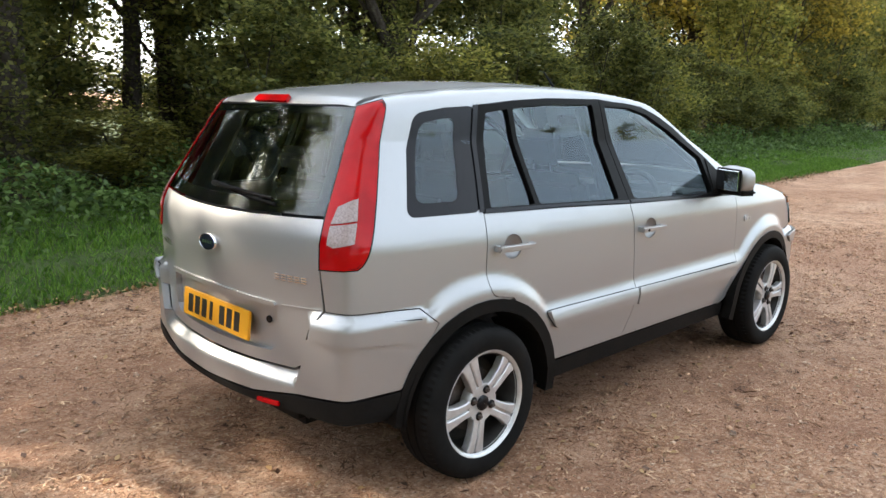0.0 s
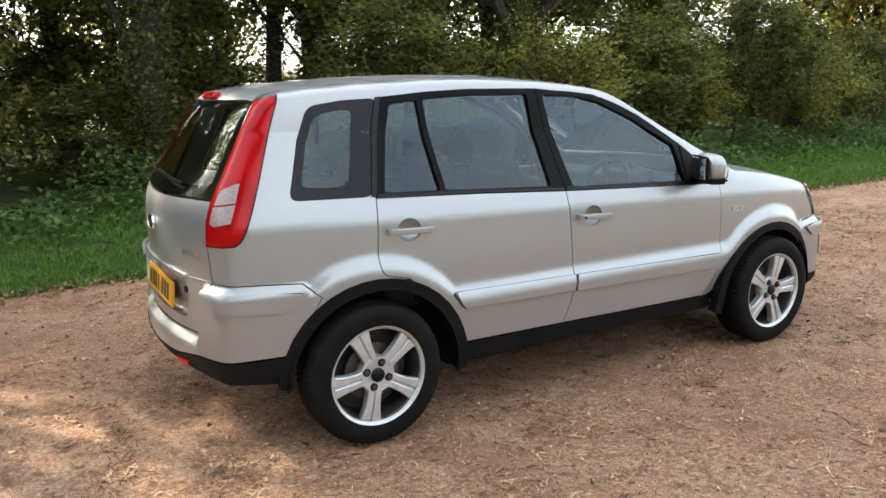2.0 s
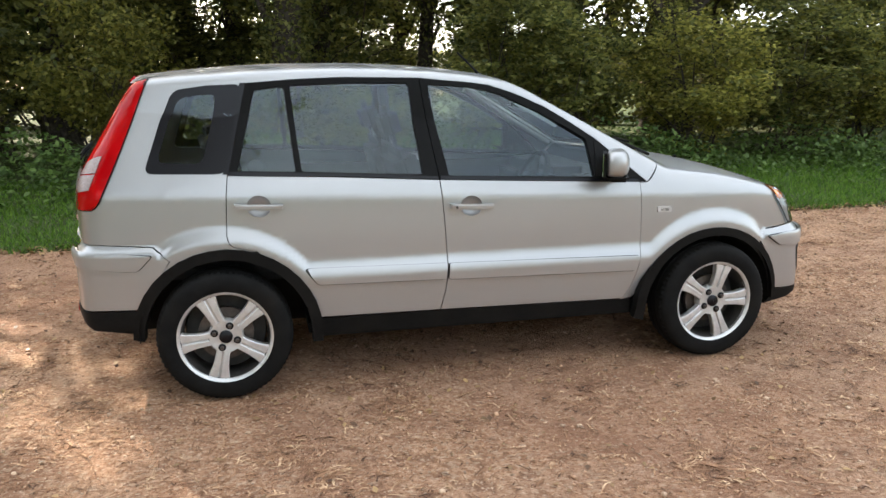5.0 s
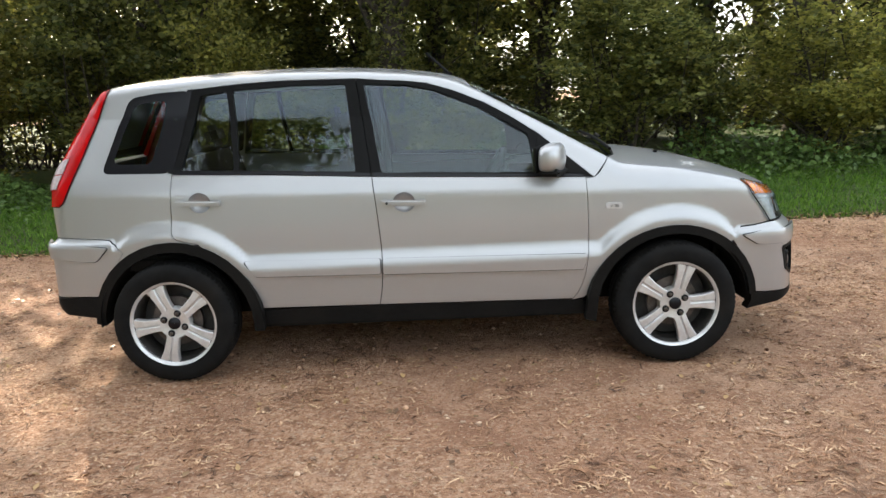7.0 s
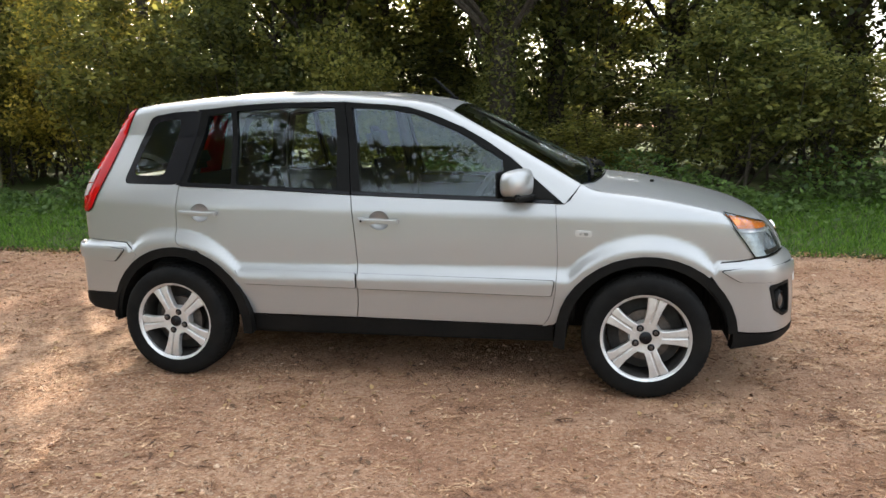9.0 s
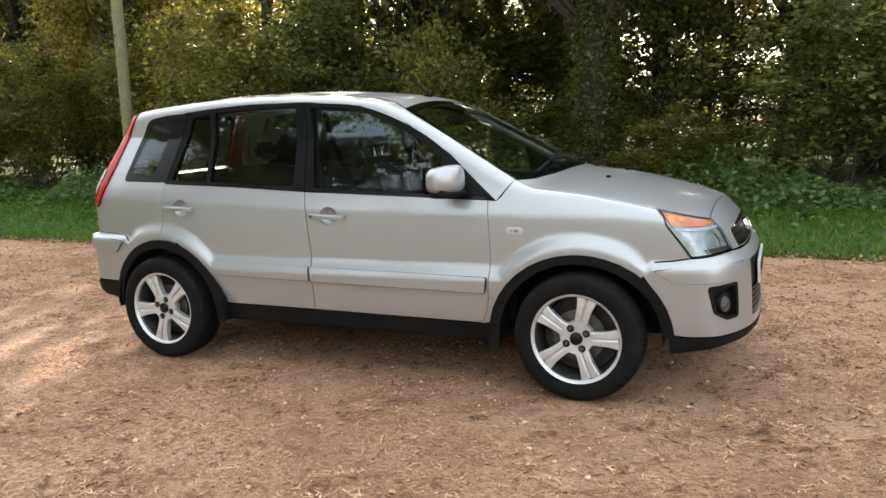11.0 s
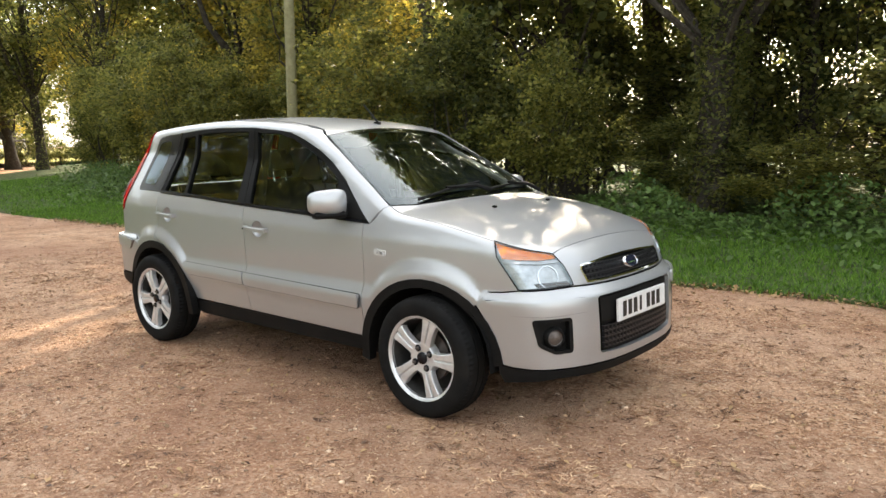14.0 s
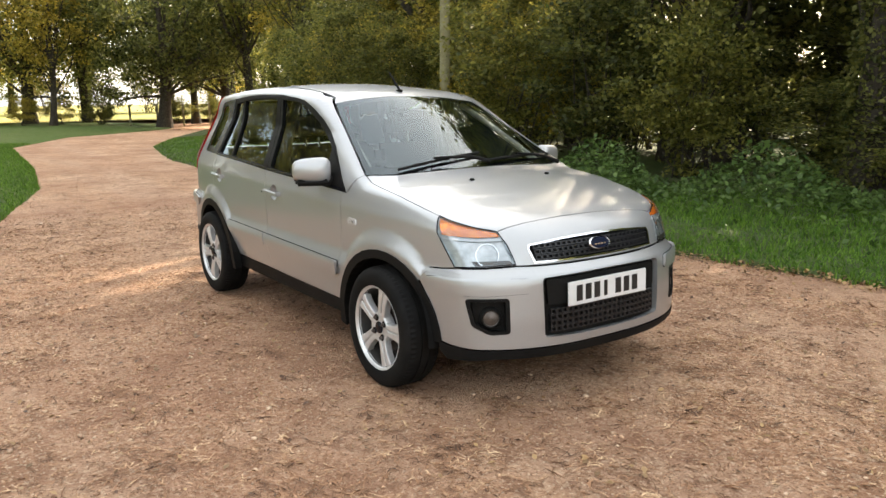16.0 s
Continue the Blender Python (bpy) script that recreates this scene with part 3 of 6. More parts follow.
    panel("reversing_lens", [clear_lo], LENS_WHITE, lamp, s, lift=0.0085, gap=0, depth=0.004, cell=0.02, label="clear reversing lens")
    panel("lamp_seal", [tail_loop, shrink(tail_loop, 0.008)], GLOSS_BLACK, lamp, s, lift=0.0045, gap=-0.002, depth=0.0)

    # headlamp: amber strip over a clear lens with a reflector
    head = panel("headlamp", [head_loop], HEAD_SHELL, car, s, lift=-0.006, gap=0.002, depth=0.01, label="headlamp with amber indicator strip")
    amber = [p for p in head_top] + [F(0.500, 0.808), F(0.60, 0.806), S(1.652, 0.818)]
    panel("indicator", [amber], AMBER, head, s, lift=0.0025, gap=0.006, depth=0.008, label="amber indicator lens", cell=0.03)
    panel("lamp_divider", [[F(0.500, 0.806), F(0.60, 0.804), S(1.655, 0.816), S(1.662, 0.806), F(0.60, 0.794), F(0.498, 0.796)]], WHITE, head, s, lift=0.004, gap=0, depth=0.006, cell=0.03)
    c, n = skin_point(F(0.585, 0.738), s)
    turn = n.to_track_quat("-Y", "Z").to_matrix().to_4x4()
    bowl = revolve([(0.001, 0.03), (0.03, 0.025), (0.046, 0.008), (0.05, -0.004), (0.053, -0.004), (0.053, 0.03)], 28)
    bmesh.ops.transform(bowl, matrix=Matrix.Translation(c - n * 0.004) @ turn, verts=bowl.verts[:])
    part("reflector_bowl", bowl, CHROME, head)
    panel("lamp_shelf", [[F(0.50, 0.712), F(0.65, 0.712), F(0.64, 0.692), F(0.485, 0.694)]], DISC, head, s, lift=0.001, gap=0, depth=0.004, cell=0.03, label="dark ribbed lower edge of the lamp")
    panel("lens", [head_loop], CLEAR, head, s, lift=0.008, gap=0.003, depth=0.014, label="clear plastic headlamp lens")
    panel("lamp_border", [head_loop, shrink(head_loop, 0.006)], GLOSS_BLACK, head, s, lift=0.0085, gap=0.001, depth=0.0)

# tailgate with its plate recess, and the glass over it
def mirrored(half):
    """A loop over the middle from its right half, listed from the top middle outwards and down to the bottom middle (a, z)."""
    return [B(a, z) for a, z in half] + [B(-a, z) for a, z in half[::-1] if a > 1e-6]


glass_half = [(0.0, 1.436), (0.25, 1.435), (0.488, 1.432), (0.527, 1.30), (0.562, 1.18), (0.592, 1.066), (0.45, 1.062), (0.25, 1.056), (0.0, 1.053)]
gate_half = [(0.0, 1.049), (0.25, 1.052), (0.45, 1.058), (0.592, 1.062), (0.600, 0.98), (0.604, 0.893), (0.615, 0.748), (0.592, 0.70), (0.555, 0.61), (0.515, 0.535), (0.475, 0.515), (0.25, 0.508), (0.0, 0.506)]
recess_half = [(0.0, 0.742), (0.25, 0.740), (0.395, 0.732), (0.412, 0.66), (0.395, 0.585), (0.36, 0.560), (0.2, 0.553), (0.0, 0.551)]
recess = mirrored(recess_half)
gate = panel("tailgate", [mirrored(gate_half), recess], PAINT, car, -1, depth=0.03, cell=0.03)
panel("plate_recess", [mirrored([(a * 1.06, 0.647 + (z - 0.647) * 1.12) for a, z in recess_half])], PAINT, gate, -1, lift=-0.024, gap=0, depth=0)
panel("rear_window", [mirrored(glass_half)], GLASS, gate, -1, lift=0.002, gap=0.004, depth=0.004, label="tinted heated rear window")
inner_g = mirrored([(0.0, 1.405), (0.25, 1.404), (0.452, 1.398), (0.485, 1.30), (0.515, 1.18), (0.53, 1.12), (0.45, 1.112), (0.25, 1.104), (0.0, 1.10)])
panel("window_border", [mirrored(glass_half), inner_g], GLOSS_BLACK, gate, -1, lift=0.0005, gap=0.003, depth=0, label="black printed glass border")
spoiler_low = [B(a, 1.439) for a in np.linspace(-0.488, 0.488, 15)]
spoiler_top = [(U0 - UR * math.atan2(1.60 + U0, a), T(-1.60, abs(a))[1]) for a in np.linspace(0.47, -0.47, 15)]
panel("roof_edge", [spoiler_low + spoiler_top], PAINT, gate, -1, gap=0, depth=0.02)
brake = round_off([B(0.118, 1.441), B(0.112, 1.463), B(-0.112, 1.463), B(-0.118, 1.441)], 0.006)
panel("brake_light", [brake], RED, gate, -1, lift=0.012, gap=0, depth=0.014, cell=0.03, label="red high-level brake light")


def skin_oval(name, mat, parent, uv, s, rx, rz, lift, label="", inner=None, thick=0.006, way=wrap):
    """An oval badge or ring lying on the skin."""
    c, n = skin_point(uv, s, way)
    turn = Matrix.Translation(c + n * lift) @ n.to_track_quat("-Y", "Z").to_matrix().to_4x4()
    prof = [(1.0, 0.0), (1.0, -thick * 0.6), (0.93, -thick), (inner or 0.001, -thick if not inner else -thick * 0.8)] + ([(inner, 0.0)] if inner else [])
    bm = revolve(prof, 40)
    bmesh.ops.transform(bm, matrix=turn @ Matrix.Diagonal((rx, 1, rz, 1)), verts=bm.verts[:])
    return part(name, bm, mat, parent, label)


def bar_on_skin(bm, uv, s, w, h, lift, thick=0.003):
    c, n = skin_point(uv, s)
    m = Matrix.Translation(c + n * lift) @ n.to_track_quat("-Y", "Z").to_matrix().to_4x4()
    add_box(bm, -w / 2, w / 2, -thick, thick, -h / 2, h / 2, m)


badge = skin_oval("badge", BADGE_BLUE, gate, B(0.0, 0.915), -1, 0.062, 0.029, 0.002, "dark blue oval badge with a chrome rim", thick=0.008)
skin_oval("badge_rim", CHROME, badge, B(0.0, 0.915), -1, 0.066, 0.033, 0.002, inner=0.90, thick=0.011)
script = bmesh.new()
for k, w in enumerate((0.012, 0.014, 0.012, 0.012)):
    bar_on_skin(script, B(0.03 - 0.02 * k, 0.915), -1, w, 0.012, 0.0105, 0.0015)
part("badge_script", script, CHROME, badge)
lettering = bmesh.new()
for k in range(5):
    a = 0.415 + 0.031 * k
    for dz in (-0.009, 0.0, 0.009):
        bar_on_skin(lettering, B(a, 0.846 + dz), -1, 0.024, 0.0045, 0.003)
part("trim_lettering", lettering, CHROME, gate, "small chrome trim lettering")
lettering = bmesh.new()
for k in range(5):
    for dz in (-0.009, 0.0, 0.009):
        bar_on_skin(lettering, B(-0.43 - 0.031 * k, 0.846 + dz), -1, 0.024, 0.0045, 0.003)
part("model_lettering", lettering, CHROME, gate, "small chrome model lettering")
handle_bar = panel("gate_handle", [mirrored([(0.0, 0.758), (0.39, 0.748), (0.40, 0.738), (0.39, 0.732), (0.0, 0.742)])], PAINT, gate, -1, lift=0.010, gap=0, depth=0.03, cell=0.03)
skin_oval("gate_lock", GLOSS_BLACK, gate, B(0.335, 0.668), -1, 0.014, 0.014, -0.022, thick=0.006)
crease = panel("lower_crease", [[B(0.43, 0.745), B(0.605, 0.752), B(0.605, 0.747), B(0.43, 0.740)]], PAINT, gate, -1, lift=0.003, gap=0, depth=0.003, cell=0.03)


def plate(name, x, z, tilt, facing, mat, parent, label, half=0.26):
    """A number plate with plain bars in place of its characters."""
    m = Matrix.Translation((x, 0, z)) @ Matrix.Rotation(radians(tilt), 4, "Y")
    bm = bmesh.new()
    add_box(bm, -0.006, 0.006, -half, half, -0.0555, 0.0555)
    bevel_all(bm, 0.003, 2)
    bmesh.ops.transform(bm, matrix=m, verts=bm.verts[:])
    ob = part(name, bm, mat, parent, label)
    for k in range(7):
        y = facing * (-0.195 + 0.057 * k + (0.028 if k > 3 else 0))
        b2 = bmesh.new()
        w = 0.011 if k in (3,) else 0.019
        add_box(b2, -0.0075, 0.0075, y - w, y + w, -0.037, 0.037)
        bmesh.ops.transform(b2, matrix=m, verts=b2.verts[:])
        part("character_bar", b2, INK, ob)
    return ob


plate("rear_number_plate", -1.928, 0.632, 6, -1, YELLOW, gate, "yellow number plate")
# rear wiper
wip = bmesh.new()
line = [B(-0.05, 1.122), B(0.06, 1.116), B(0.2, 1.108), B(0.34, 1.100)]
pts = [skin_point(p, -1) for p in line]
tube_bm([c + n * 0.022 for c, n in pts], [0.011, 0.009, 0.007, 0.005], 8, wip)
wiper = part("rear_wiper", wip, BLACK, gate, "black rear wiper arm and blade")
blade = bmesh.new()
pts = [skin_point(B(a, z), -1) for a, z in ((0.08, 1.112), (0.22, 1.098), (0.36, 1.085))]
tube_bm([c + n * 0.012 for c, n in pts], [0.006] * 3, 6, blade)
part("wiper_blade", blade, RUBBER, wiper)

# bumpers
def mirror_u(uv, centre):
    return (2 * centre - uv[0], uv[1])


UB, UF = U0 - UR * math.pi / 2, U1 + UR * math.pi / 2
top_r = [S(-1.462, 0.668), S(-1.53, 0.7295), S(-1.66, 0.7375), S(-1.80, 0.7445), B(0.617, 0.7475), B(0.592, 0.698), B(0.555, 0.606), B(0.515, 0.531), B(0.475, 0.511), B(0.25, 0.504), (UB, 0.502)]
low_r = [(UB, 0.392), B(0.3, 0.402), B(0.52, 0.436), S(-1.86, 0.444), S(-1.75, 0.447), S(-1.62, 0.447), S(-1.575, 0.49), S(-1.53, 0.565)]
loop = top_r + [mirror_u(p, UB) for p in top_r[::-1][1:]] + [mirror_u(p, UB) for p in low_r[::-1]] + low_r[1:]
rb = panel("rear_bumper", [loop], PAINT, car, -1, depth=0.03, cell=0.022)
for s in (-1, 1):
    strip = [S(-1.535, 0.695), S(-1.70, 0.705), S(-1.82, 0.710), B(0.60, 0.715), B(0.585, 0.655), S(-1.80, 0.640), S(-1.66, 0.628), S(-1.60, 0.628)]
    panel("bumper_moulding", [round_off(strip, 0.012)], PAINT, rb, s, lift=0.014, gap=0, depth=0.016, cell=0.02, lift_fn=lambda p: 0.12 * (p[:, 2] - 0.668))
    # black outline for the joint and the shadow line under the strip
    panel("moulding_joint", [shrink(round_off(strip, 0.012), -0.003)], BLACK, rb, s, lift=0.0015, gap=0, depth=0.0, cell=0.03)
low_lip = [(UB, 0.387), B(0.3, 0.397), B(0.52, 0.431), S(-1.86, 0.439), S(-1.75, 0.442), S(-1.62, 0.442), S(-1.615, 0.312), S(-1.68, 0.318), S(-1.79, 0.338), B(0.52, 0.355), B(0.25, 0.350), (UB, 0.347)]
loop = low_lip + [mirror_u(p, UB) for p in low_lip[::-1] if abs(p[0] - UB) > 1e-6]
lip = panel("lower_bumper", [loop], BLACK, car, -1, lift=0.004, depth=0.05, gap=0.001, label="black plastic lower rear bumper", cell=0.03, lift_fn=lambda p: -0.055 * smooth(0.40, 0.29, p[:, 2]))
panel("reflector", [[B(0.325, 0.384), B(0.435, 0.390), B(0.435, 0.374), B(0.325, 0.369)]], RED, lip, -1, lift=0.008, gap=0, depth=0.01, cell=0.04, label="red strip reflector")

fog_half = round_off([(0.700, 0.552), (0.542, 0.552), (0.540, 0.392), (0.62, 0.390), (0.682, 0.430)], 0.015)
top_f = [S(1.520, 0.632), S(1.585, 0.664), S(1.66, 0.668), h_bl[:1] + (0.679,), F(0.60, 0.680), F(0.474, 0.684), F(0.40, 0.680), F(0.2, 0.676), (UF, 0.675)]
low_f = [(UF, 0.311), F(0.3, 0.313), F(0.55, 0.317), F(0.68, 0.321), S(1.72, 0.323), S(1.645, 0.333), S(1.62, 0.45), S(1.58, 0.545)]
loop = top_f + [mirror_u(p, UF) for p in top_f[::-1][1:]] + [mirror_u(p, UF) for p in low_f[::-1]] + low_f[1:]
fog = [F(*p) for p in fog_half]
fog_l = [mirror_u(p, UF) for p in fog]
low_grille = round_off([F(0.385, 0.632), F(0.2, 0.636), (UF, 0.637)] + [mirror_u(F(a, z), UF) for a, z in ((0.2, 0.636), (0.385, 0.632), (0.378, 0.358), (0.2, 0.350))] + [(UF, 0.348), F(0.2, 0.350), F(0.378, 0.358)], 0.02)
fb = panel("front_bumper", [loop, fog, fog_l, low_grille], PAINT, car, -1, depth=0.03, cell=0.022)
panel("grille_backing", [low_grille], BLACK, fb, -1, lift=-0.03, gap=-0.012, depth=0)
for s in (-1, 1):
    strip = [S(1.585, 0.628), S(1.68, 0.636), F(0.66, 0.640), F(0.45, 0.634), F(0.45, 0.572), F(0.64, 0.566), S(1.67, 0.575)]
    panel("bumper_moulding", [round_off(strip, 0.012)], PAINT, fb, s, lift=0.014, gap=0, depth=0.016, cell=0.02, lift_fn=lambda p: 0.10 * (p[:, 2] - 0.603))
    # joint and shadow line of the front strip, drawn as a black outline
    panel("moulding_joint", [shrink(round_off(strip, 0.012), -0.003)], BLACK, fb, s, lift=0.0015, gap=0, depth=0.0, cell=0.03)
    panel("fog_surround", [fog], BLACK, fb, s, lift=-0.03, gap=-0.012, depth=0, label="black fog-lamp recess")
    panel("fog_border", [fog, shrink(fog, 0.012)], BLACK, fb, s, lift=0.003, gap=-0.002, depth=0.034)
    c, n = skin_point(F(0.615, 0.463), s)
    turn = Matrix.Translation(c - n * 0.018) @ n.to_track_quat("-Y", "Z").to_matrix().to_4x4()
    bm = revolve([(0.001, -0.012), (0.02, -0.010), (0.033, -0.002), (0.036, -0.004), (0.040, -0.008), (0.044, 0.0), (0.044, 0.02)], 28)
    bmesh.ops.transform(bm, matrix=turn, verts=bm.verts[:])
    part("fog_lamp", bm, DISC, fb, "round clear fog lamp")
    bm = revolve([(0.036, -0.006), (0.040, -0.012), (0.047, -0.006), (0.052, 0.012)], 28)
    bmesh.ops.transform(bm, matrix=turn, verts=bm.verts[:])
    part("fog_ring", bm, BLACK, fb)
panel("plate_panel", [[F(0.36, 0.622), (UF, 0.626), mirror_u(F(0.36, 0.622), UF), mirror_u(F(0.355, 0.505), UF), (UF, 0.492), F(0.355, 0.505)]], BLACK, fb, -1, lift=-0.012, gap=0, depth=0.02)
lip_f = [(UF, 0.306), F(0.3, 0.308), F(0.55, 0.312), F(0.68, 0.316), S(1.72, 0.318), S(1.648, 0.326), S(1.655, 0.222), S(1.78, 0.248), F(0.6, 0.268), F(0.3, 0.254), (UF, 0.25)]
loop = lip_f + [mirror_u(p, UF) for p in lip_f[::-1] if abs(p[0] - UF) > 1e-6]
panel("lower_lip", [loop], BLACK, car, -1, lift=0.002, depth=0.05, gap=0.001, label="black plastic lower front lip", cell=0.03, lift_fn=lambda p: -0.04 * smooth(0.29, 0.215, p[:, 2]))
plate("front_number_plate", 2.008, 0.545, -2, 1, WHITE, fb, "white number plate")


def mesh_grille(name, parent, a_max, z0, z1, rows, cols, lift):
    """Rows of small rounded square rings."""
    bm = bmesh.new()
    dz = (z1 - z0) / rows
    da = 2 * a_max / cols
    for i in range(rows):
        for j in range(cols):
            a = -a_max + da * (j + 0.5)
            uv = F(abs(a), z0 + dz * (i + 0.5))
            c, n = skin_point(uv, -1 if a >= 0 else 1)
            m = Matrix.Translation(c + n * lift) @ n.to_track_quat("-Y", "Z").to_matrix().to_4x4()
            w, h, t = da * 0.47, dz * 0.46, 0.0042
            for x0, x1, zz0, zz1 in ((-w, w, h - t, h), (-w, w, -h, -h + t), (-w, -w + t, -h + t, h - t), (w - t, w, -h + t, h - t)):
                add_box(bm, x0, x1, -0.008, 0.008, zz0, zz1, m)
    return part(name, bm, MESH, parent)


mesh_grille("lower_mesh", fb, 0.345, 0.375, 0.485, 4, 22, -0.015)

# front panel between the lamps, with the upper grille
seam = [(U1 + UR * math.atan2(1.80 - U1, a), T(1.80, abs(a))[1]) for a in np.linspace(0.51, -0.51, 21)]
side_dn = [F(0.492, 0.78), F(0.480, 0.73), F(0.476, 0.689)]
front_loop = [mirror_u(p, UF) for p in side_dn[::-1]] + seam[::-1] + side_dn + [F(0.3, 0.684), (UF, 0.681), mirror_u(F(0.3, 0.684), UF)]
g_half = [(0.0, 0.790), (0.2, 0.786), (0.392, 0.772), (0.402, 0.755), (0.385, 0.694), (0.2, 0.692), (0.0, 0.691)]
grille_hole = [F(a, z) for a, z in g_half] + [mirror_u(F(a, z), UF) for a, z in g_half[::-1] if a > 1e-6]
nose = panel("front_panel", [front_loop, grille_hole], PAINT, car, -1, gap=0.0, depth=0.02, cell=0.03)
grille = panel("grille", [grille_hole], BLACK, car, -1, lift=-0.03, gap=-0.012, depth=0, label="black mesh radiator grille with chrome frame")
mesh_grille("grille_mesh", grille, 0.375, 0.703, 0.776, 3, 24, -0.006)
panel("grille_frame", [shrink(grille_hole, -0.003), shrink(grille_hole, 0.005)], CHROME, grille, -1, lift=0.003, gap=0, depth=0.02, cell=0.04)
badge = skin_oval("badge", BADGE_BLUE, grille, F(0.0, 0.742), -1, 0.062, 0.028, 0.008, "dark blue oval badge with a chrome rim", thick=0.012)
skin_oval("badge_rim", CHROME, badge, F(0.0, 0.742), -1, 0.067, 0.033, 0.008, inner=0.90, thick=0.016)
script = bmesh.new()
for k, w in enumerate((0.012, 0.014, 0.012, 0.012)):
    c, n = skin_point(F(0.0, 0.742), -1)
    add_box(script, c.x + 0.0195, c.x + 0.0225, -0.036 + 0.02 * k, -0.036 + 0.02 * k + w, 0.736, 0.748)
part("badge_script", script, CHROME, badge)

# roof, windscreen, bonnet
xs = np.linspace(-1.60, 0.20, 14)
roof_loop = [(x, ROOF_A) for x in xs] + [(0.27, 0.512), (0.262, 0.35), (0.256, 0.18), (0.254, 0.0), (0.256, -0.18), (0.262, -0.35), (0.27, -0.512)] + [(x, -ROOF_A) for x in xs[::-1]]
roof_loop += [(-1.60, a) for a in np.linspace(-0.47, 0.47, 9)[1:-1]]
roof = panel("roof", [roof_loop], PAINT, car, -1, way=over, gap=0.0, depth=0.012)
screen_half = [(0.254, 0.0), (0.256, 0.18), (0.262, 0.35), (0.27, 0.512), (0.42, 0.555), (0.6, 0.602), (0.78, 0.648), (0.93, 0.688), (0.985, 0.55), (1.02, 0.35), (1.035, 0.18), (1.04, 0.0)]
screen_loop = screen_half + [(x, -a) for x, a in screen_half[::-1] if a > 1e-6]
screen_in = [(0.30, 0.0), (0.302, 0.18), (0.31, 0.35), (0.325, 0.485), (0.43, 0.522), (0.6, 0.568), (0.78, 0.612), (0.875, 0.632), (0.925, 0.53), (0.955, 0.35), (0.965, 0.18), (0.97, 0.0)]
screen_in = screen_in + [(x, -a) for x, a in screen_in[::-1] if a > 1e-6]
panel("windscreen", [screen_loop], WSGLASS, car, -1, way=over, lift=-0.001, gap=0.003, depth=0.005, label="laminated windscreen")
panel("screen_border", [screen_loop, screen_in], GLOSS_BLACK, car, -1, way=over, lift=-0.003, gap=0.002, depth=0.0, label="black printed glass border")
bon_half = [(1.045, 0.0), (1.04, 0.18), (1.025, 0.35), (0.99, 0.55), (0.935, 0.688)] + bonnet_edge[1:] + HEAD_TOP[1:]
bon_loop = bon_half + [(1.80, a) for a in np.linspace(0.51, -0.51, 21)[1:-1]] + [(x, -a) for x, a in bon_half[::-1] if a > 1e-6]
bonnet = panel("bonnet", [bon_loop], PAINT, car, -1, way=over, gap=0.0030, depth=0.015, cell=0.03)
for y in (-0.26, 0.26):
    c, n = skin_point((1.285, y), -1, over)
    bm = box_bm(-0.014, 0.014, -0.012, 0.012, 0, 0.012, 0.005, Matrix.Translation(c))
    part("washer_nozzle", bm, BLACK, bonnet)
for y0, y1 in ((-0.52, 0.06), (0.08, 0.62)):
    bm = bmesh.new()
    pts = []
    for k in range(6):
        y = y0 + (y1 - y0) * k / 5
        c, n = skin_point((1.0 - 0.075 * (k / 5) - 0.10 * y * y, y), -1, over)
        pts.append(c + n * 0.016)
    tube_bm(pts, [0.008] * 6, 6, bm)
    arm = part("front_wiper", bm, BLACK, car, "black windscreen wiper")
    bm = bmesh.new()
    c, n = skin_point((1.02 - 0.1 * y1 * y1, y1), -1, over)
    tube_bm([c + n * 0.02, (pts[3] + c) / 2 + n * 0.03, pts[2] + n * 0.02], [0.013, 0.010, 0.006], 8, bm)
    part("wiper_arm", bm, BLACK, arm)
c, n = skin_point((0.18, 0.0), -1, over)
bm = bmesh.new()
add_box(bm, -0.035, 0.02, -0.012, 0.012, -0.004, 0.014, Matrix.Translation(c))
bevel_all(bm, 0.005)
aerial = part("aerial", bm, BLACK, car, "short black roof aerial")
part("aerial_rod", tube_bm([c + Vector((0.0, 0, 0.008)), c + Vector((-0.07, 0, 0.075)), c + Vector((-0.125, 0, 0.125))], [0.007, 0.006, 0.005], 8), BLACK, aerial)

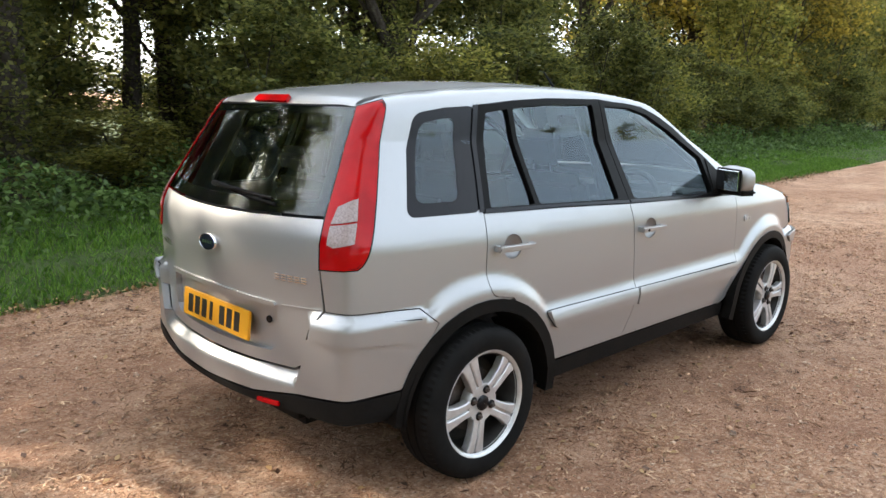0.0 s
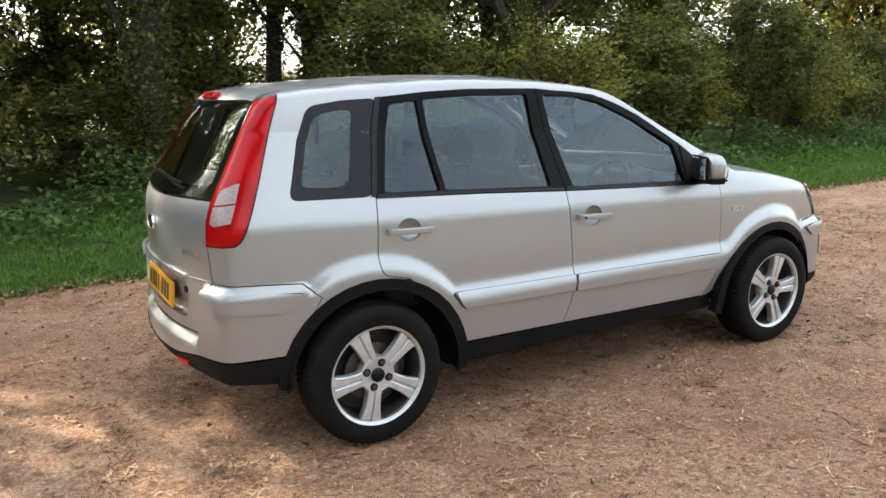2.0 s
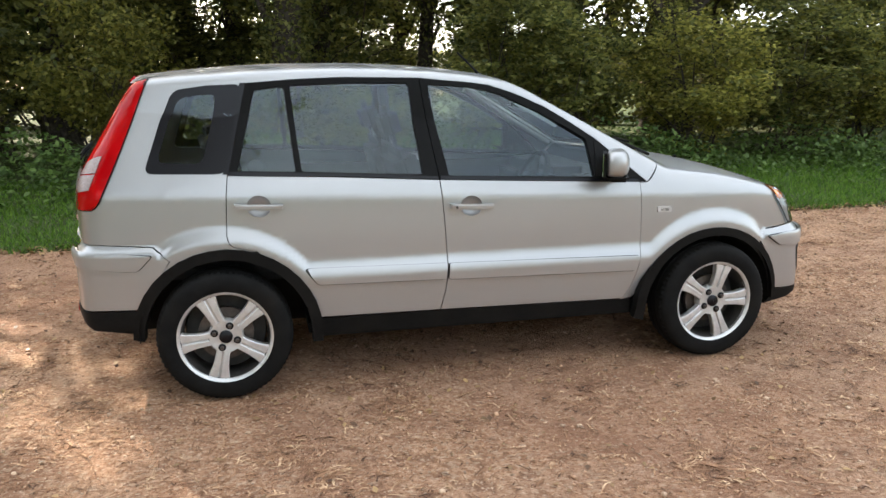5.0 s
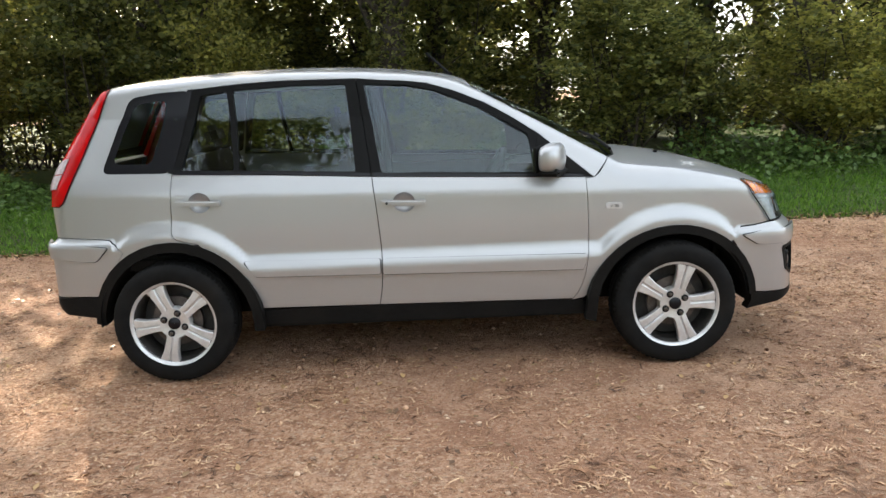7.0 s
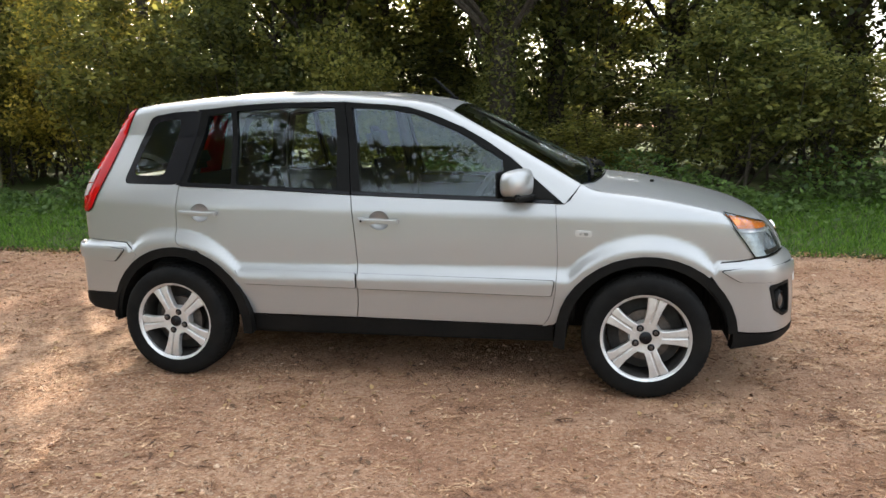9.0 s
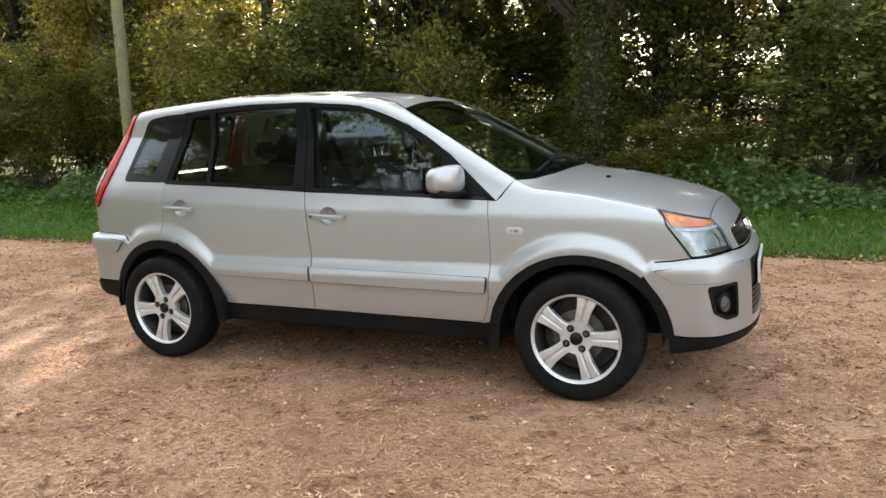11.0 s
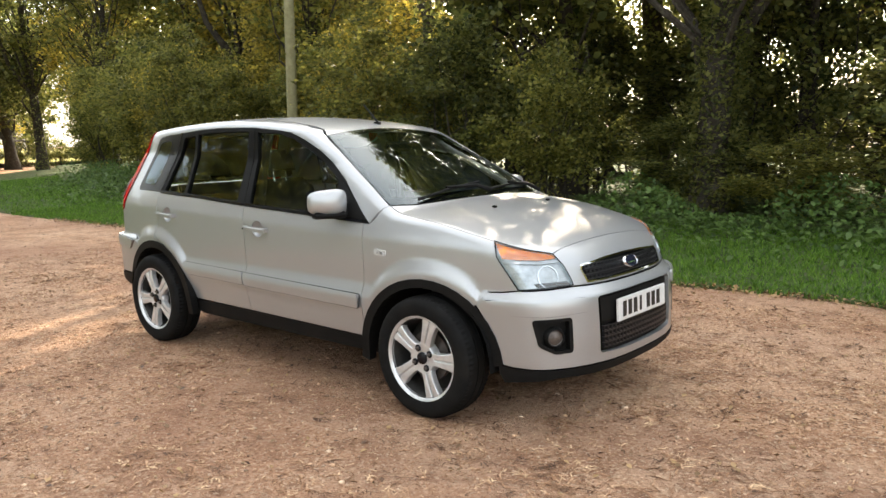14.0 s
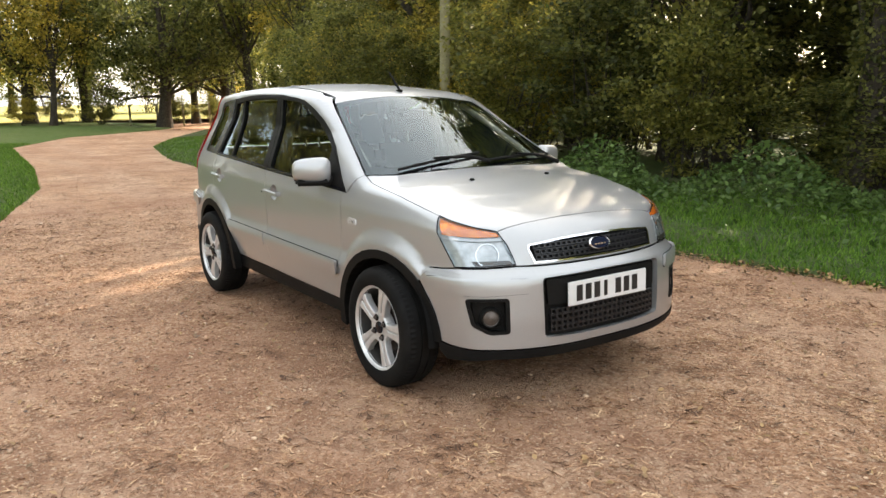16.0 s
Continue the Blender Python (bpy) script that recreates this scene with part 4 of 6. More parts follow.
# door handles
for s in (-1, 1):
    for x, z in ((-1.065, 0.899), (-0.075, 0.863)):
        c, n = skin_point((x, z), s)
        m = Matrix.Translation(c) @ Matrix.Rotation(radians(2.2), 4, "Y")
        out = s
        bm = box_bm(-0.108, 0.106, -0.009, 0.009, -0.0135, 0.0135, 0.006, Matrix.Translation((0, s * 0.033, 0)), 3)
        for v in bm.verts:
            v.co.y -= s * 0.010 * (v.co.x / 0.108) ** 4
        add_box(bm, -0.106, -0.080, min(0, s * 0.03), max(0, s * 0.03), -0.011, 0.011)
        add_box(bm, 0.082, 0.104, min(0, s * 0.03), max(0, s * 0.03), -0.011, 0.011)
        bmesh.ops.transform(bm, matrix=m, verts=bm.verts[:])
        h = part("door_handle", bm, PAINT, car, "silver painted door handle")
        bm = revolve([(1.05, 0.0), (0.97, -0.008 * s), (0.80, -0.022 * s), (0.5, -0.030 * s), (0.001, -0.033 * s)], 32)
        bmesh.ops.transform(bm, matrix=Matrix.Translation(c - n * 0.003) @ Matrix.Rotation(radians(3) * s, 4, "X") @ Matrix.Diagonal((0.054, 1, 0.049, 1)), verts=bm.verts[:])
        part("handle_cup", bm, PAINT, h, "recessed cup behind the handle")
        if x > -0.5:
            bm = revolve([(0.006, 0.0), (0.006, 0.003 * s), (0.001, 0.004 * s)], 14)
            bmesh.ops.transform(bm, matrix=Matrix.Translation(c + Vector((-0.082, s * 0.044, 0.003))), verts=bm.verts[:])
            part("key_lock", bm, GLOSS_BLACK, h)

# door mirrors
for s in (-1, 1):
    sweep = Matrix.Translation((0.640, s * 0.860, 0)) @ Matrix.Rotation(radians(24) * s, 4, "Z") @ Matrix.Translation((-0.648, s * -0.885, 0))
    bm = bmesh.new()
    bmesh.ops.create_cube(bm, size=1.0)
    bmesh.ops.subdivide_edges(bm, edges=bm.edges[:], cuts=5, use_grid_fill=True)
    for v in bm.verts:
        p = v.co * 2
        k = (abs(p.x) ** 4 + abs(p.y) ** 4 + abs(p.z) ** 4) ** 0.25
        q = p / k if k else p
        q.x *= 1.0 if q.x < 0 else 1.0 - 0.35 * q.y * q.y - 0.25 * q.z * q.z
        v.co = Vector((q.x * 0.056 + 0.648, s * 0.885 + q.y * 0.104, 1.052 + q.z * (0.068 - 0.008 * q.y * s)))
    bm.transform(sweep)
    shell_m = part("door_mirror", bm, PAINT, car, "silver door mirror with black base", 60)
    bm = bmesh.new()
    add_box(bm, 0.600, 0.700, min(s * 0.79, s * 0.975), max(s * 0.79, s * 0.975), 0.972, 1.008)
    bevel_all(bm, 0.014, 3)
    bm.transform(sweep)
    part("mirror_base", bm, BLACK, shell_m)
    bm = bmesh.new()
    tube_bm([(0.66, s * 0.72, 0.985), (0.655, s * 0.80, 0.995), (0.648, s * 0.85, 1.01)], [0.032, 0.03, 0.028], 10, bm)
    part("mirror_arm", bm, BLACK, shell_m)
    bm = bmesh.new()
    add_box(bm, 0.578, 0.592, s * 0.885 - 0.095, s * 0.885 + 0.095, 0.988, 1.112)
    bevel_all(bm, 0.006, 2)
    bm.transform(sweep)
    part("mirror_bezel", bm, BLACK, shell_m)
    bm = bmesh.new()
    add_box(bm, 0.574, 0.580, s * 0.885 - 0.085, s * 0.885 + 0.085, 0.998, 1.103)
    bevel_all(bm, 0.002, 1)
    bm.transform(sweep)
    part("mirror_glass", bm, MIRROR, shell_m)
    panel("mirror_triangle", [[(0.575, 0.985), (0.585, 1.150), (0.70, 1.068), (0.825, 0.962)]], BLACK, car, s, lift=0.006, gap=0, depth=0.02, cell=0.04, label="black corner trim behind the mirror")

# ---- wheels ----
tyre_prof = [(0.205, -0.085), (0.215, -0.094), (0.235, -0.099), (0.262, -0.100), (0.285, -0.094), (0.298, -0.083), (0.304, -0.070), (0.307, -0.045)]
tyre_prof = tyre_prof + [(0.307, -0.028), (0.300, -0.026), (0.300, -0.020), (0.307, -0.018), (0.307, 0.018), (0.300, 0.020), (0.300, 0.026), (0.307, 0.028)] + [(r, -y) for r, y in tyre_prof[::-1]]
tyre_bm = revolve(tyre_prof, 144)
for v in tyre_bm.verts:
    r, a = math.hypot(v.co.x, v.co.z), math.atan2(v.co.z, v.co.x)
    if r > 0.29 and 0.03 < abs(v.co.y) < 0.09 and round((a + math.pi) / (2 * math.pi) * 144 + (1 if v.co.y > 0 else 0)) % 2:
        k = (r - (0.007 if r > 0.3 else 0.004)) / r
        v.co.x, v.co.z = v.co.x * k, v.co.z * k
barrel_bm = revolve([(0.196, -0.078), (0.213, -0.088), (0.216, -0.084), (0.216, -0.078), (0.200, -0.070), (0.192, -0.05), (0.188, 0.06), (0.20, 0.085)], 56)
lip_bm = revolve([(0.216, -0.080), (0.217, -0.090), (0.214, -0.094), (0.206, -0.091), (0.200, -0.082), (0.199, -0.070)], 56)
spokes_bm = bmesh.new()
for k in range(5):
    a0 = math.pi / 2 + 2 * math.pi * k / 5
    for side in (-1, 1):
        prof = []
        for r, half, y, inn in ((0.045, 0.034, -0.074, 0.004), (0.09, 0.0300, -0.080, 0.0035), (0.14, 0.0340, -0.083, 0.003), (0.175, 0.041, -0.082, 0.003), (0.206, 0.052, -0.079, 0.003)):
            lo, hi = (0.0042 if side > 0 else -half * 1.02, half * 1.02 if side > 0 else -0.0042)
            prof.append((r, lo, hi, y))
        rows = []
        for r, lo, hi, y in prof:
            row = []
            for t, yy in ((lo, y + 0.035), (lo, y + 0.003), (lo + 0.004, y), (hi - 0.004, y), (hi, y + 0.003), (hi, y + 0.035)):
                ca, sa = math.cos(a0), math.sin(a0)
                row.append(spokes_bm.verts.new((r * ca - t * sa, yy, r * sa + t * ca)))
            rows.append(row)
        for p, q in zip(rows, rows[1:]):
            for i in range(5):
                spokes_bm.faces.new((p[i], p[i + 1], q[i + 1], q[i]))
    m = Matrix.Rotation(-a0, 4, "Y")
    add_box(spokes_bm, 0.05, 0.20, -0.070, -0.045, -0.010, 0.010, m)
hub_bm = revolve([(0.001, -0.074), (0.05, -0.074), (0.074, -0.078), (0.080, -0.070), (0.080, -0.03)], 40)
cap_bm = revolve([(0.001, -0.086), (0.024, -0.085), (0.030, -0.081), (0.031, -0.070)], 28)
# black disc round each nut, standing in for the shade of its recess
nut_shade_bm = revolve([(0.001, -0.0795), (0.0155, -0.0795), (0.0175, -0.078), (0.0175, -0.07)], 20)
nut_bm = revolve([(0.001, -0.092), (0.007, -0.092), (0.0095, -0.088), (0.0095, -0.074)], 6)
disc_bm = revolve([(0.07, -0.020), (0.125, -0.020), (0.125, 0.004), (0.07, 0.004)], 40)
# added disc closing the wheel, dark to give the shade between the spokes
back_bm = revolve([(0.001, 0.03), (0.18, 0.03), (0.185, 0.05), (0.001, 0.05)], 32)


def shared(name, bm, mat, angle=40):
    bmesh.ops.recalc_face_normals(bm, faces=bm.faces[:])
    me = bpy.data.meshes.new(name)
    bm.to_mesh(me)
    bm.free()
    me.materials.append(mat)
    me.shade_smooth()
    me.set_sharp_from_angle(angle=radians(angle))
    return me


WHEEL = [("tyre", shared("tyre", tyre_bm, RUBBER)), ("rim_barrel", shared("rim_barrel", barrel_bm, ALLOY_SHADED)), ("rim_lip", shared("rim_lip", lip_bm, ALLOY)), ("spokes", shared("spokes", spokes_bm, ALLOY, 30)),
         ("hub", shared("hub", hub_bm, ALLOY)), ("centre_cap", shared("centre_cap", cap_bm, GLOSS_BLACK)), ("brake_disc", shared("brake_disc", disc_bm, DISC)), ("wheel_shade_disc", shared("wheel_shade_disc", back_bm, ALLOY_SHADED))]
NUT = shared("wheel_nut", nut_bm, DISC)
NUT_SHADE = shared("nut_shade_disc", nut_shade_bm, GLOSS_BLACK)
for ax, track, spin_r, spin_l in ((AX_R, 0.725, -24, 30), (AX_F, 0.737, 16, 12)):
    for s in (-1, 1):
        wheel = new("wheel")
        wheel.parent = car
        wheel.matrix_local = pose(ax, s * track, WHEEL_R, 0, 0, 180 if s > 0 else 0) @ pose(0, 0, 0, 0, spin_r if s < 0 else spin_l, 0)
        tagged(wheel, "five-spoke alloy wheel with black tyre")
        for nm, me in WHEEL:
            o = new(nm, me)
            o.parent = wheel
        for k in range(4):
            o = new("wheel_nut", NUT)
            o.parent = wheel
            o.matrix_local = pose(0.054 * math.cos(math.pi / 4 + k * math.pi / 2), 0, 0.054 * math.sin(math.pi / 4 + k * math.pi / 2))
            o = new("nut_shade_disc", NUT_SHADE)
            o.parent = wheel
            o.matrix_local = pose(0.054 * math.cos(math.pi / 4 + k * math.pi / 2), 0, 0.054 * math.sin(math.pi / 4 + k * math.pi / 2))

# wheel wells, floor pan and cabin
def well(ax, s):
    bm = bmesh.new()
    rows = []
    for k in range(17):
        a = radians(-4 + 187 * k / 16)
        rows.append([bm.verts.new((ax + 0.385 * math.cos(a), s * y, 0.31 + 0.365 * math.sin(a))) for y in (0.40, 0.60, 0.775)])
    for p, q in zip(rows, rows[1:]):
        for i in range(2):
            bm.faces.new((p[i], p[i + 1], q[i + 1], q[i]))
    bm.faces.new([r[0] for r in rows])
    return bm


for ax in (AX_R + 0.01, AX_F):
    for s in (-1, 1):
        part("wheel_well", well(ax, s), BLACK, car)
part("floor_pan", box_bm(-1.80, 1.85, -0.40, 0.40, 0.235, 0.33, 0.03), BLACK, car)
part("floor_side", box_bm(-0.86, 0.86, -0.72, 0.72, 0.24, 0.33, 0.02), BLACK, car)
part("boot_floor", box_bm(-1.84, -1.0, -0.55, 0.55, 0.52, 0.60, 0.02), DASH, car)
part("bulkhead", box_bm(0.86, 0.90, -0.66, 0.66, 0.33, 0.93, 0.01), BLACK, car)
part("radiator_block", box_bm(1.55, 1.80, -0.48, 0.48, 0.30, 0.66, 0.02), BLACK, car)
part("dashboard", box_bm(0.50, 0.93, -0.66, 0.66, 0.62, 0.955, 0.07, None, 4), DASH, car)
part("centre_console", box_bm(0.0, 0.6, -0.10, 0.10, 0.33, 0.68, 0.04, None, 3), DASH, car)
part("headlining", box_bm(-1.45, 0.15, -0.43, 0.43, 1.425, 1.445, 0.008), CREAM, car)
part("binnacle", box_bm(0.42, 0.66, -0.52, -0.20, 0.90, 1.0, 0.04, None, 4), DASH, car)
bm = bmesh.new()
ring_m = Matrix.Translation((0.36, -0.36, 0.90)) @ Matrix.Rotation(radians(-62), 4, "Y")
pts = [ring_m @ Vector((0.185 * math.cos(2 * math.pi * k / 32), 0.185 * math.sin(2 * math.pi * k / 32), 0)) for k in range(33)]
tube_bm(pts, [0.016] * 33, 8, bm, False)
for a in (20, 160, 270):
    tube_bm([ring_m @ Vector((0, 0, -0.02)), ring_m @ Vector((0.18 * math.cos(radians(a)), 0.18 * math.sin(radians(a)), 0))], [0.03, 0.014], 8, bm)
wheel_s = part("steering_wheel", bm, DASH, car)
part("airbag_boss", box_bm(-0.07, 0.07, -0.075, 0.075, -0.04, 0.012, 0.03, ring_m, 3), DASH, wheel_s)


def seat(x, y, wide, back_h=1.08):
    base = part("seat", box_bm(x - 0.25, x + 0.27, y - wide / 2, y + wide / 2, 0.50, 0.66, 0.06, None, 4), SEAT, car, "dark grey fabric seat")
    m = Matrix.Translation((x - 0.20, y, 0.60)) @ Matrix.Rotation(radians(-16), 4, "Y")
    part("backrest", box_bm(-0.06, 0.06, -wide / 2, wide / 2, 0, back_h - 0.54, 0.05, m, 4), SEAT, base)
    return base, m


for y in (-0.36, 0.36):
    b, m = seat(-0.02, y, 0.50)
    part("headrest", box_bm(-0.045, 0.045, -0.13, 0.13, 0.57, 0.75, 0.04, m, 4), SEAT, b)
    part("headrest_post", tube_bm([m @ Vector((0, -0.05, 0.5)), m @ Vector((0, -0.05, 0.6))], [0.008] * 2, 8), CHROME, b)
    part("headrest_post", tube_bm([m @ Vector((0, 0.05, 0.5)), m @ Vector((0, 0.05, 0.6))], [0.008] * 2, 8), CHROME, b)
b, m = seat(-0.92, 0.0, 1.22, 1.04)
for y in (-0.38, 0.38):
    part("headrest", box_bm(-0.04, 0.04, -0.12, 0.12, 0.53, 0.66, 0.035, m @ Matrix.Translation((0, y, 0)), 4), SEAT, b)
for s in (-1, 1):
    bm = bmesh.new()
    tube_bm([(-0.29, s * 0.50, 1.42), (-0.26, s * 0.585, 1.2), (-0.24, s * 0.64, 0.98), (-0.23, s * 0.66, 0.5)], [0.03, 0.034, 0.036, 0.04], 8, bm)
    part("pillar_trim", bm, DASH, car)
    part("door_card", box_bm(-0.80, 0.80, min(s * 0.70, s * 0.72), max(s * 0.70, s * 0.72), 0.34, 0.93, 0.008), DASH, car)
    bm = bmesh.new()
    tube_bm([(0.22, s * 0.46, 1.385), (0.53, s * 0.545, 1.205), (0.84, s * 0.60, 1.03)], [0.020, 0.020, 0.020], 8, bm)
    part("screen_pillar_trim", bm, CREAM, car)
part("rear_view_mirror", box_bm(0.33, 0.37, -0.12, 0.12, 1.30, 1.365, 0.018, None, 3), BLACK, car)

# ---- ground ----
GRAVEL = material("gravel_track", (0.30, 0.20, 0.14), 0.92, spec=0.25)
speckle(GRAVEL, [(0.28, (0.17, 0.080, 0.042)), (0.45, (0.46, 0.252, 0.142)), (0.55, (0.60, 0.358, 0.220)), (0.68, (0.74, 0.52, 0.355))], 34, 14, bump=1.0, bump_scale=55, distance=0.030, layers=(
    ((0.10, 0.9, 1.0), 0.55, 0.47, 0.60, (0.53, 0.345, 0.235)),  # lanes worn by wheels
    (2.6, 0.55, 0.50, 0.59, (0.27, 0.134, 0.076)), (0.8, 0.55, 0.50, 0.62, (0.66, 0.43, 0.285)), (8.0, 0.60, 0.54, 0.60, (0.21, 0.100, 0.056)),
    (45.0, 0.75, 0.57, 0.62, (0.78, 0.58, 0.41)), (70.0, 0.7, 0.57, 0.62, (0.11, 0.052, 0.028)), (16.0, 0.5, 0.58, 0.62, (0.70, 0.49, 0.33)), (0.35, 0.55, 0.46, 0.62, (0.33, 0.165, 0.098))))
SOIL = speckle(material("verge_soil", (0.07, 0.07, 0.03), 0.95, spec=0.2), [(0.3, (0.030, 0.042, 0.014)), (0.55, (0.055, 0.085, 0.022)), (0.75, (0.11, 0.12, 0.045))], 9, 8, bump=0.8, bump_scale=18, distance=0.03, big=0.5, big_scale=0.5, big_color=(0.06, 0.05, 0.028))
LAWN = speckle(material("lawn", (0.07, 0.11, 0.03), 0.95, spec=0.2), [(0.3, (0.045, 0.075, 0.016)), (0.55, (0.085, 0.13, 0.03)), (0.75, (0.14, 0.17, 0.05))], 7, 8, bump=0.8, bump_scale=40, distance=0.03, big=0.4, big_scale=0.25, big_color=(0.16, 0.16, 0.06))
# grass field, with the yellow of the sunshine on it put into the colour
FIELD = speckle(material("sunlit_field", (0.3, 0.26, 0.1), 0.95, spec=0.2), [(0.3, (0.26, 0.24, 0.06)), (0.7, (0.45, 0.40, 0.12))], 1.5, 6)
BARK = speckle(material("bark", (0.06, 0.05, 0.04), 0.95, spec=0.2), [(0.3, (0.026, 0.021, 0.016)), (0.55, (0.06, 0.05, 0.038)), (0.75, (0.11, 0.10, 0.075))], 14, 8, bump=1.0, bump_scale=22, distance=0.03)
POLE = speckle(material("pole_wood", (0.22, 0.2, 0.11), 0.85, spec=0.3), [(0.3, (0.17, 0.15, 0.075)), (0.7, (0.27, 0.25, 0.14))], 9, 8, bump=0.4, bump_scale=30, distance=0.01)
TWIG = speckle(material("dry_twig", (0.25, 0.16, 0.09), 0.9), [(0.38, (0.09, 0.043, 0.022)), (0.52, (0.36, 0.185, 0.095)), (0.66, (0.80, 0.56, 0.34))], 9)
LEAF_DARK = leaf_material("dark_green_leaves", (0.050, 0.066, 0.018), (0.25, 0.25, 0.065), 0.62)
LEAF_OLIVE = leaf_material("olive_leaves", (0.08, 0.092, 0.020), (0.31, 0.29, 0.065), 0.62)
# autumn yellow, raised by sunlight through the leaves that is put into the colour
LEAF_GOLD = leaf_material("backlit_yellow_leaves", (0.16, 0.145, 0.026), (0.58, 0.45, 0.08), 0.64)
NETTLE = leaf_material("nettle_leaves", (0.04, 0.078, 0.016), (0.13, 0.20, 0.05), 0.45)
BLADE = leaf_material("grass_blades", (0.055, 0.130, 0.014), (0.16, 0.27, 0.035), 0.45)
FALLEN = leaf_material("fallen_leaves", (0.10, 0.05, 0.028), (0.46, 0.29, 0.13), 0.15)

rng = np.random.default_rng(7)


# one sheet to the horizon, finer near the car
def axis_steps(lo, hi, near_lo, near_hi, fine):
    near = np.arange(near_lo, near_hi + 1e-6, fine)
    return np.r_[lo, lo / 2, lo / 5, near, hi / 5, hi / 2, hi]


gx, gy = axis_steps(-400, 400, -44, 44, 0.8), axis_steps(-400, 400, -20, 20, 0.8)
gv = [(x, y, 0.0) for x in gx for y in gy]
gf = [(i * len(gy) + j, (i + 1) * len(gy) + j, (i + 1) * len(gy) + j + 1, i * len(gy) + j + 1) for i in range(len(gx) - 1) for j in range(len(gy) - 1)]
ground = mesh_object("ground", gv, gf, GRAVEL)
tagged(ground, "reddish-brown compacted gravel track", "ground", kind="structure")

EDGE_N = [(-60, 26), (-44, 17), (-34.6, 10.1), (-27, 6.4), (-21.3, 4.1), (-17, 3.2), (-14.9, 2.85), (-12.3, 2.72), (-7, 2.86), (-3, 2.75), (-1.5, 2.92), (0, 3.02), (1.7, 3.2), (4, 3.05), (8, 3.03), (12, 3.15), (17.3, 3.4), (30, 4.2), (60, 7)]
EDGE_S = [(-60, 8), (-46, 12), (-38, 9.5), (-35.5, 7.6), (-31, 3.3), (-24, 0.45), (-14.5, -0.2), (-10, -0.75), (-6.2, -1.74), (-4.6, -3.2), (-3.6, -5.2), (-1, -6.8), (8, -7.5), (60, -8.5)]


def edge(table, x):
    return np.interp(x, [p[0] for p in table], [p[1] for p in table])


def verge_z(off):
    return np.interp(off, [0, 0.04, 0.12, 0.5, 1.5, 3, 5, 60], [-0.02, 0.012, 0.035, 0.05, 0.09, 0.18, 0.25, 0.4])


def strip(name, table, sign, offs, mat, x0, x1, step, label):
    xs = np.arange(x0, x1, step)
    verts, faces = [], []
    for x in xs:
        y = edge(table, x) + 0.05 * noise.noise((x * 1.7, 3.1, sign)) + 0.035 * noise.noise((x * 6.1, 1.0, sign))
        for o in offs:
            verts.append((x, y + sign * o, float(verge_z(o)) + (0.05 * noise.noise((x * 0.9, o * 1.4, 2)) * min(1, o) if o > 0.1 else 0)))
    n = len(offs)
    for i in range(len(xs) - 1):
        for j in range(n - 1):
            f = (i * n + j, (i + 1) * n + j, (i + 1) * n + j + 1, i * n + j + 1)
            faces.append(f if sign > 0 else f[::-1])
    return tagged(mesh_object(name, verts, faces, mat), label, "verge", kind="structure")


strip("verge_north", EDGE_N, 1, [0, 0.04, 0.12, 0.3, 0.6, 1, 1.5, 2, 2.6, 3.2, 4, 5, 8, 14, 40], SOIL, -58, 58, 0.25, "grassy verge along the wood")
strip("verge_south", EDGE_S, -1, [0, 0.04, 0.12, 0.3, 0.6, 1, 1.5, 2.2, 4, 8, 20, 60], LAWN, -58, 58, 0.3, "mown grass beside the track")
mesh_object("field", [(-300, -60, 0.30), (-47, -60, 0.30), (-47, 90, 0.30), (-300, 90, 0.30)], [(0, 1, 2, 3)], FIELD)["kind"] = "structure"


def soup(name, verts, quads, mat, parent=None, label="", kind=""):
    """A mesh of loose quads from arrays."""
    me = bpy.data.meshes.new(name)
    me.vertices.add(len(verts))
    me.vertices.foreach_set("co", np.asarray(verts, np.float32).ravel())
    me.loops.add(quads.size)
    me.loops.foreach_set("vertex_index", quads.ravel().astype(np.int32))
    me.polygons.add(len(quads))
    me.polygons.foreach_set("loop_start", np.arange(0, quads.size, quads.shape[1], dtype=np.int32))
    me.materials.append(mat)
    me.update(calc_edges=True)
    return me


def leaf_quads(centres, size, flat=0.3, droop=0.0):
    """Kite-shaped leaves at the centres, facing about at random."""
    n = len(centres)
    d = rng.normal(size=(n, 3))
    d[:, 2] = d[:, 2] * 0.6 - droop
    d /= np.linalg.norm(d, axis=1)[:, None]
    up = rng.normal(size=(n, 3)) * 0.8 + np.array([0, 0, 1.0]) * flat * 3
    side = np.cross(d, up)
    side /= np.linalg.norm(side, axis=1)[:, None] + 1e-9
    bend = np.cross(side, d)
    s = size * rng.uniform(0.6, 1.3, (n, 1))
    v = np.stack([centres - d * s * 0.5, centres + side * s * 0.33 - d * s * 0.05 + bend * s * 0.1, centres + d * s * 0.5, centres - side * s * 0.33 - d * s * 0.05 + bend * s * 0.1], 1)
    return v.reshape(-1, 3), np.arange(n * 4).reshape(n, 4)


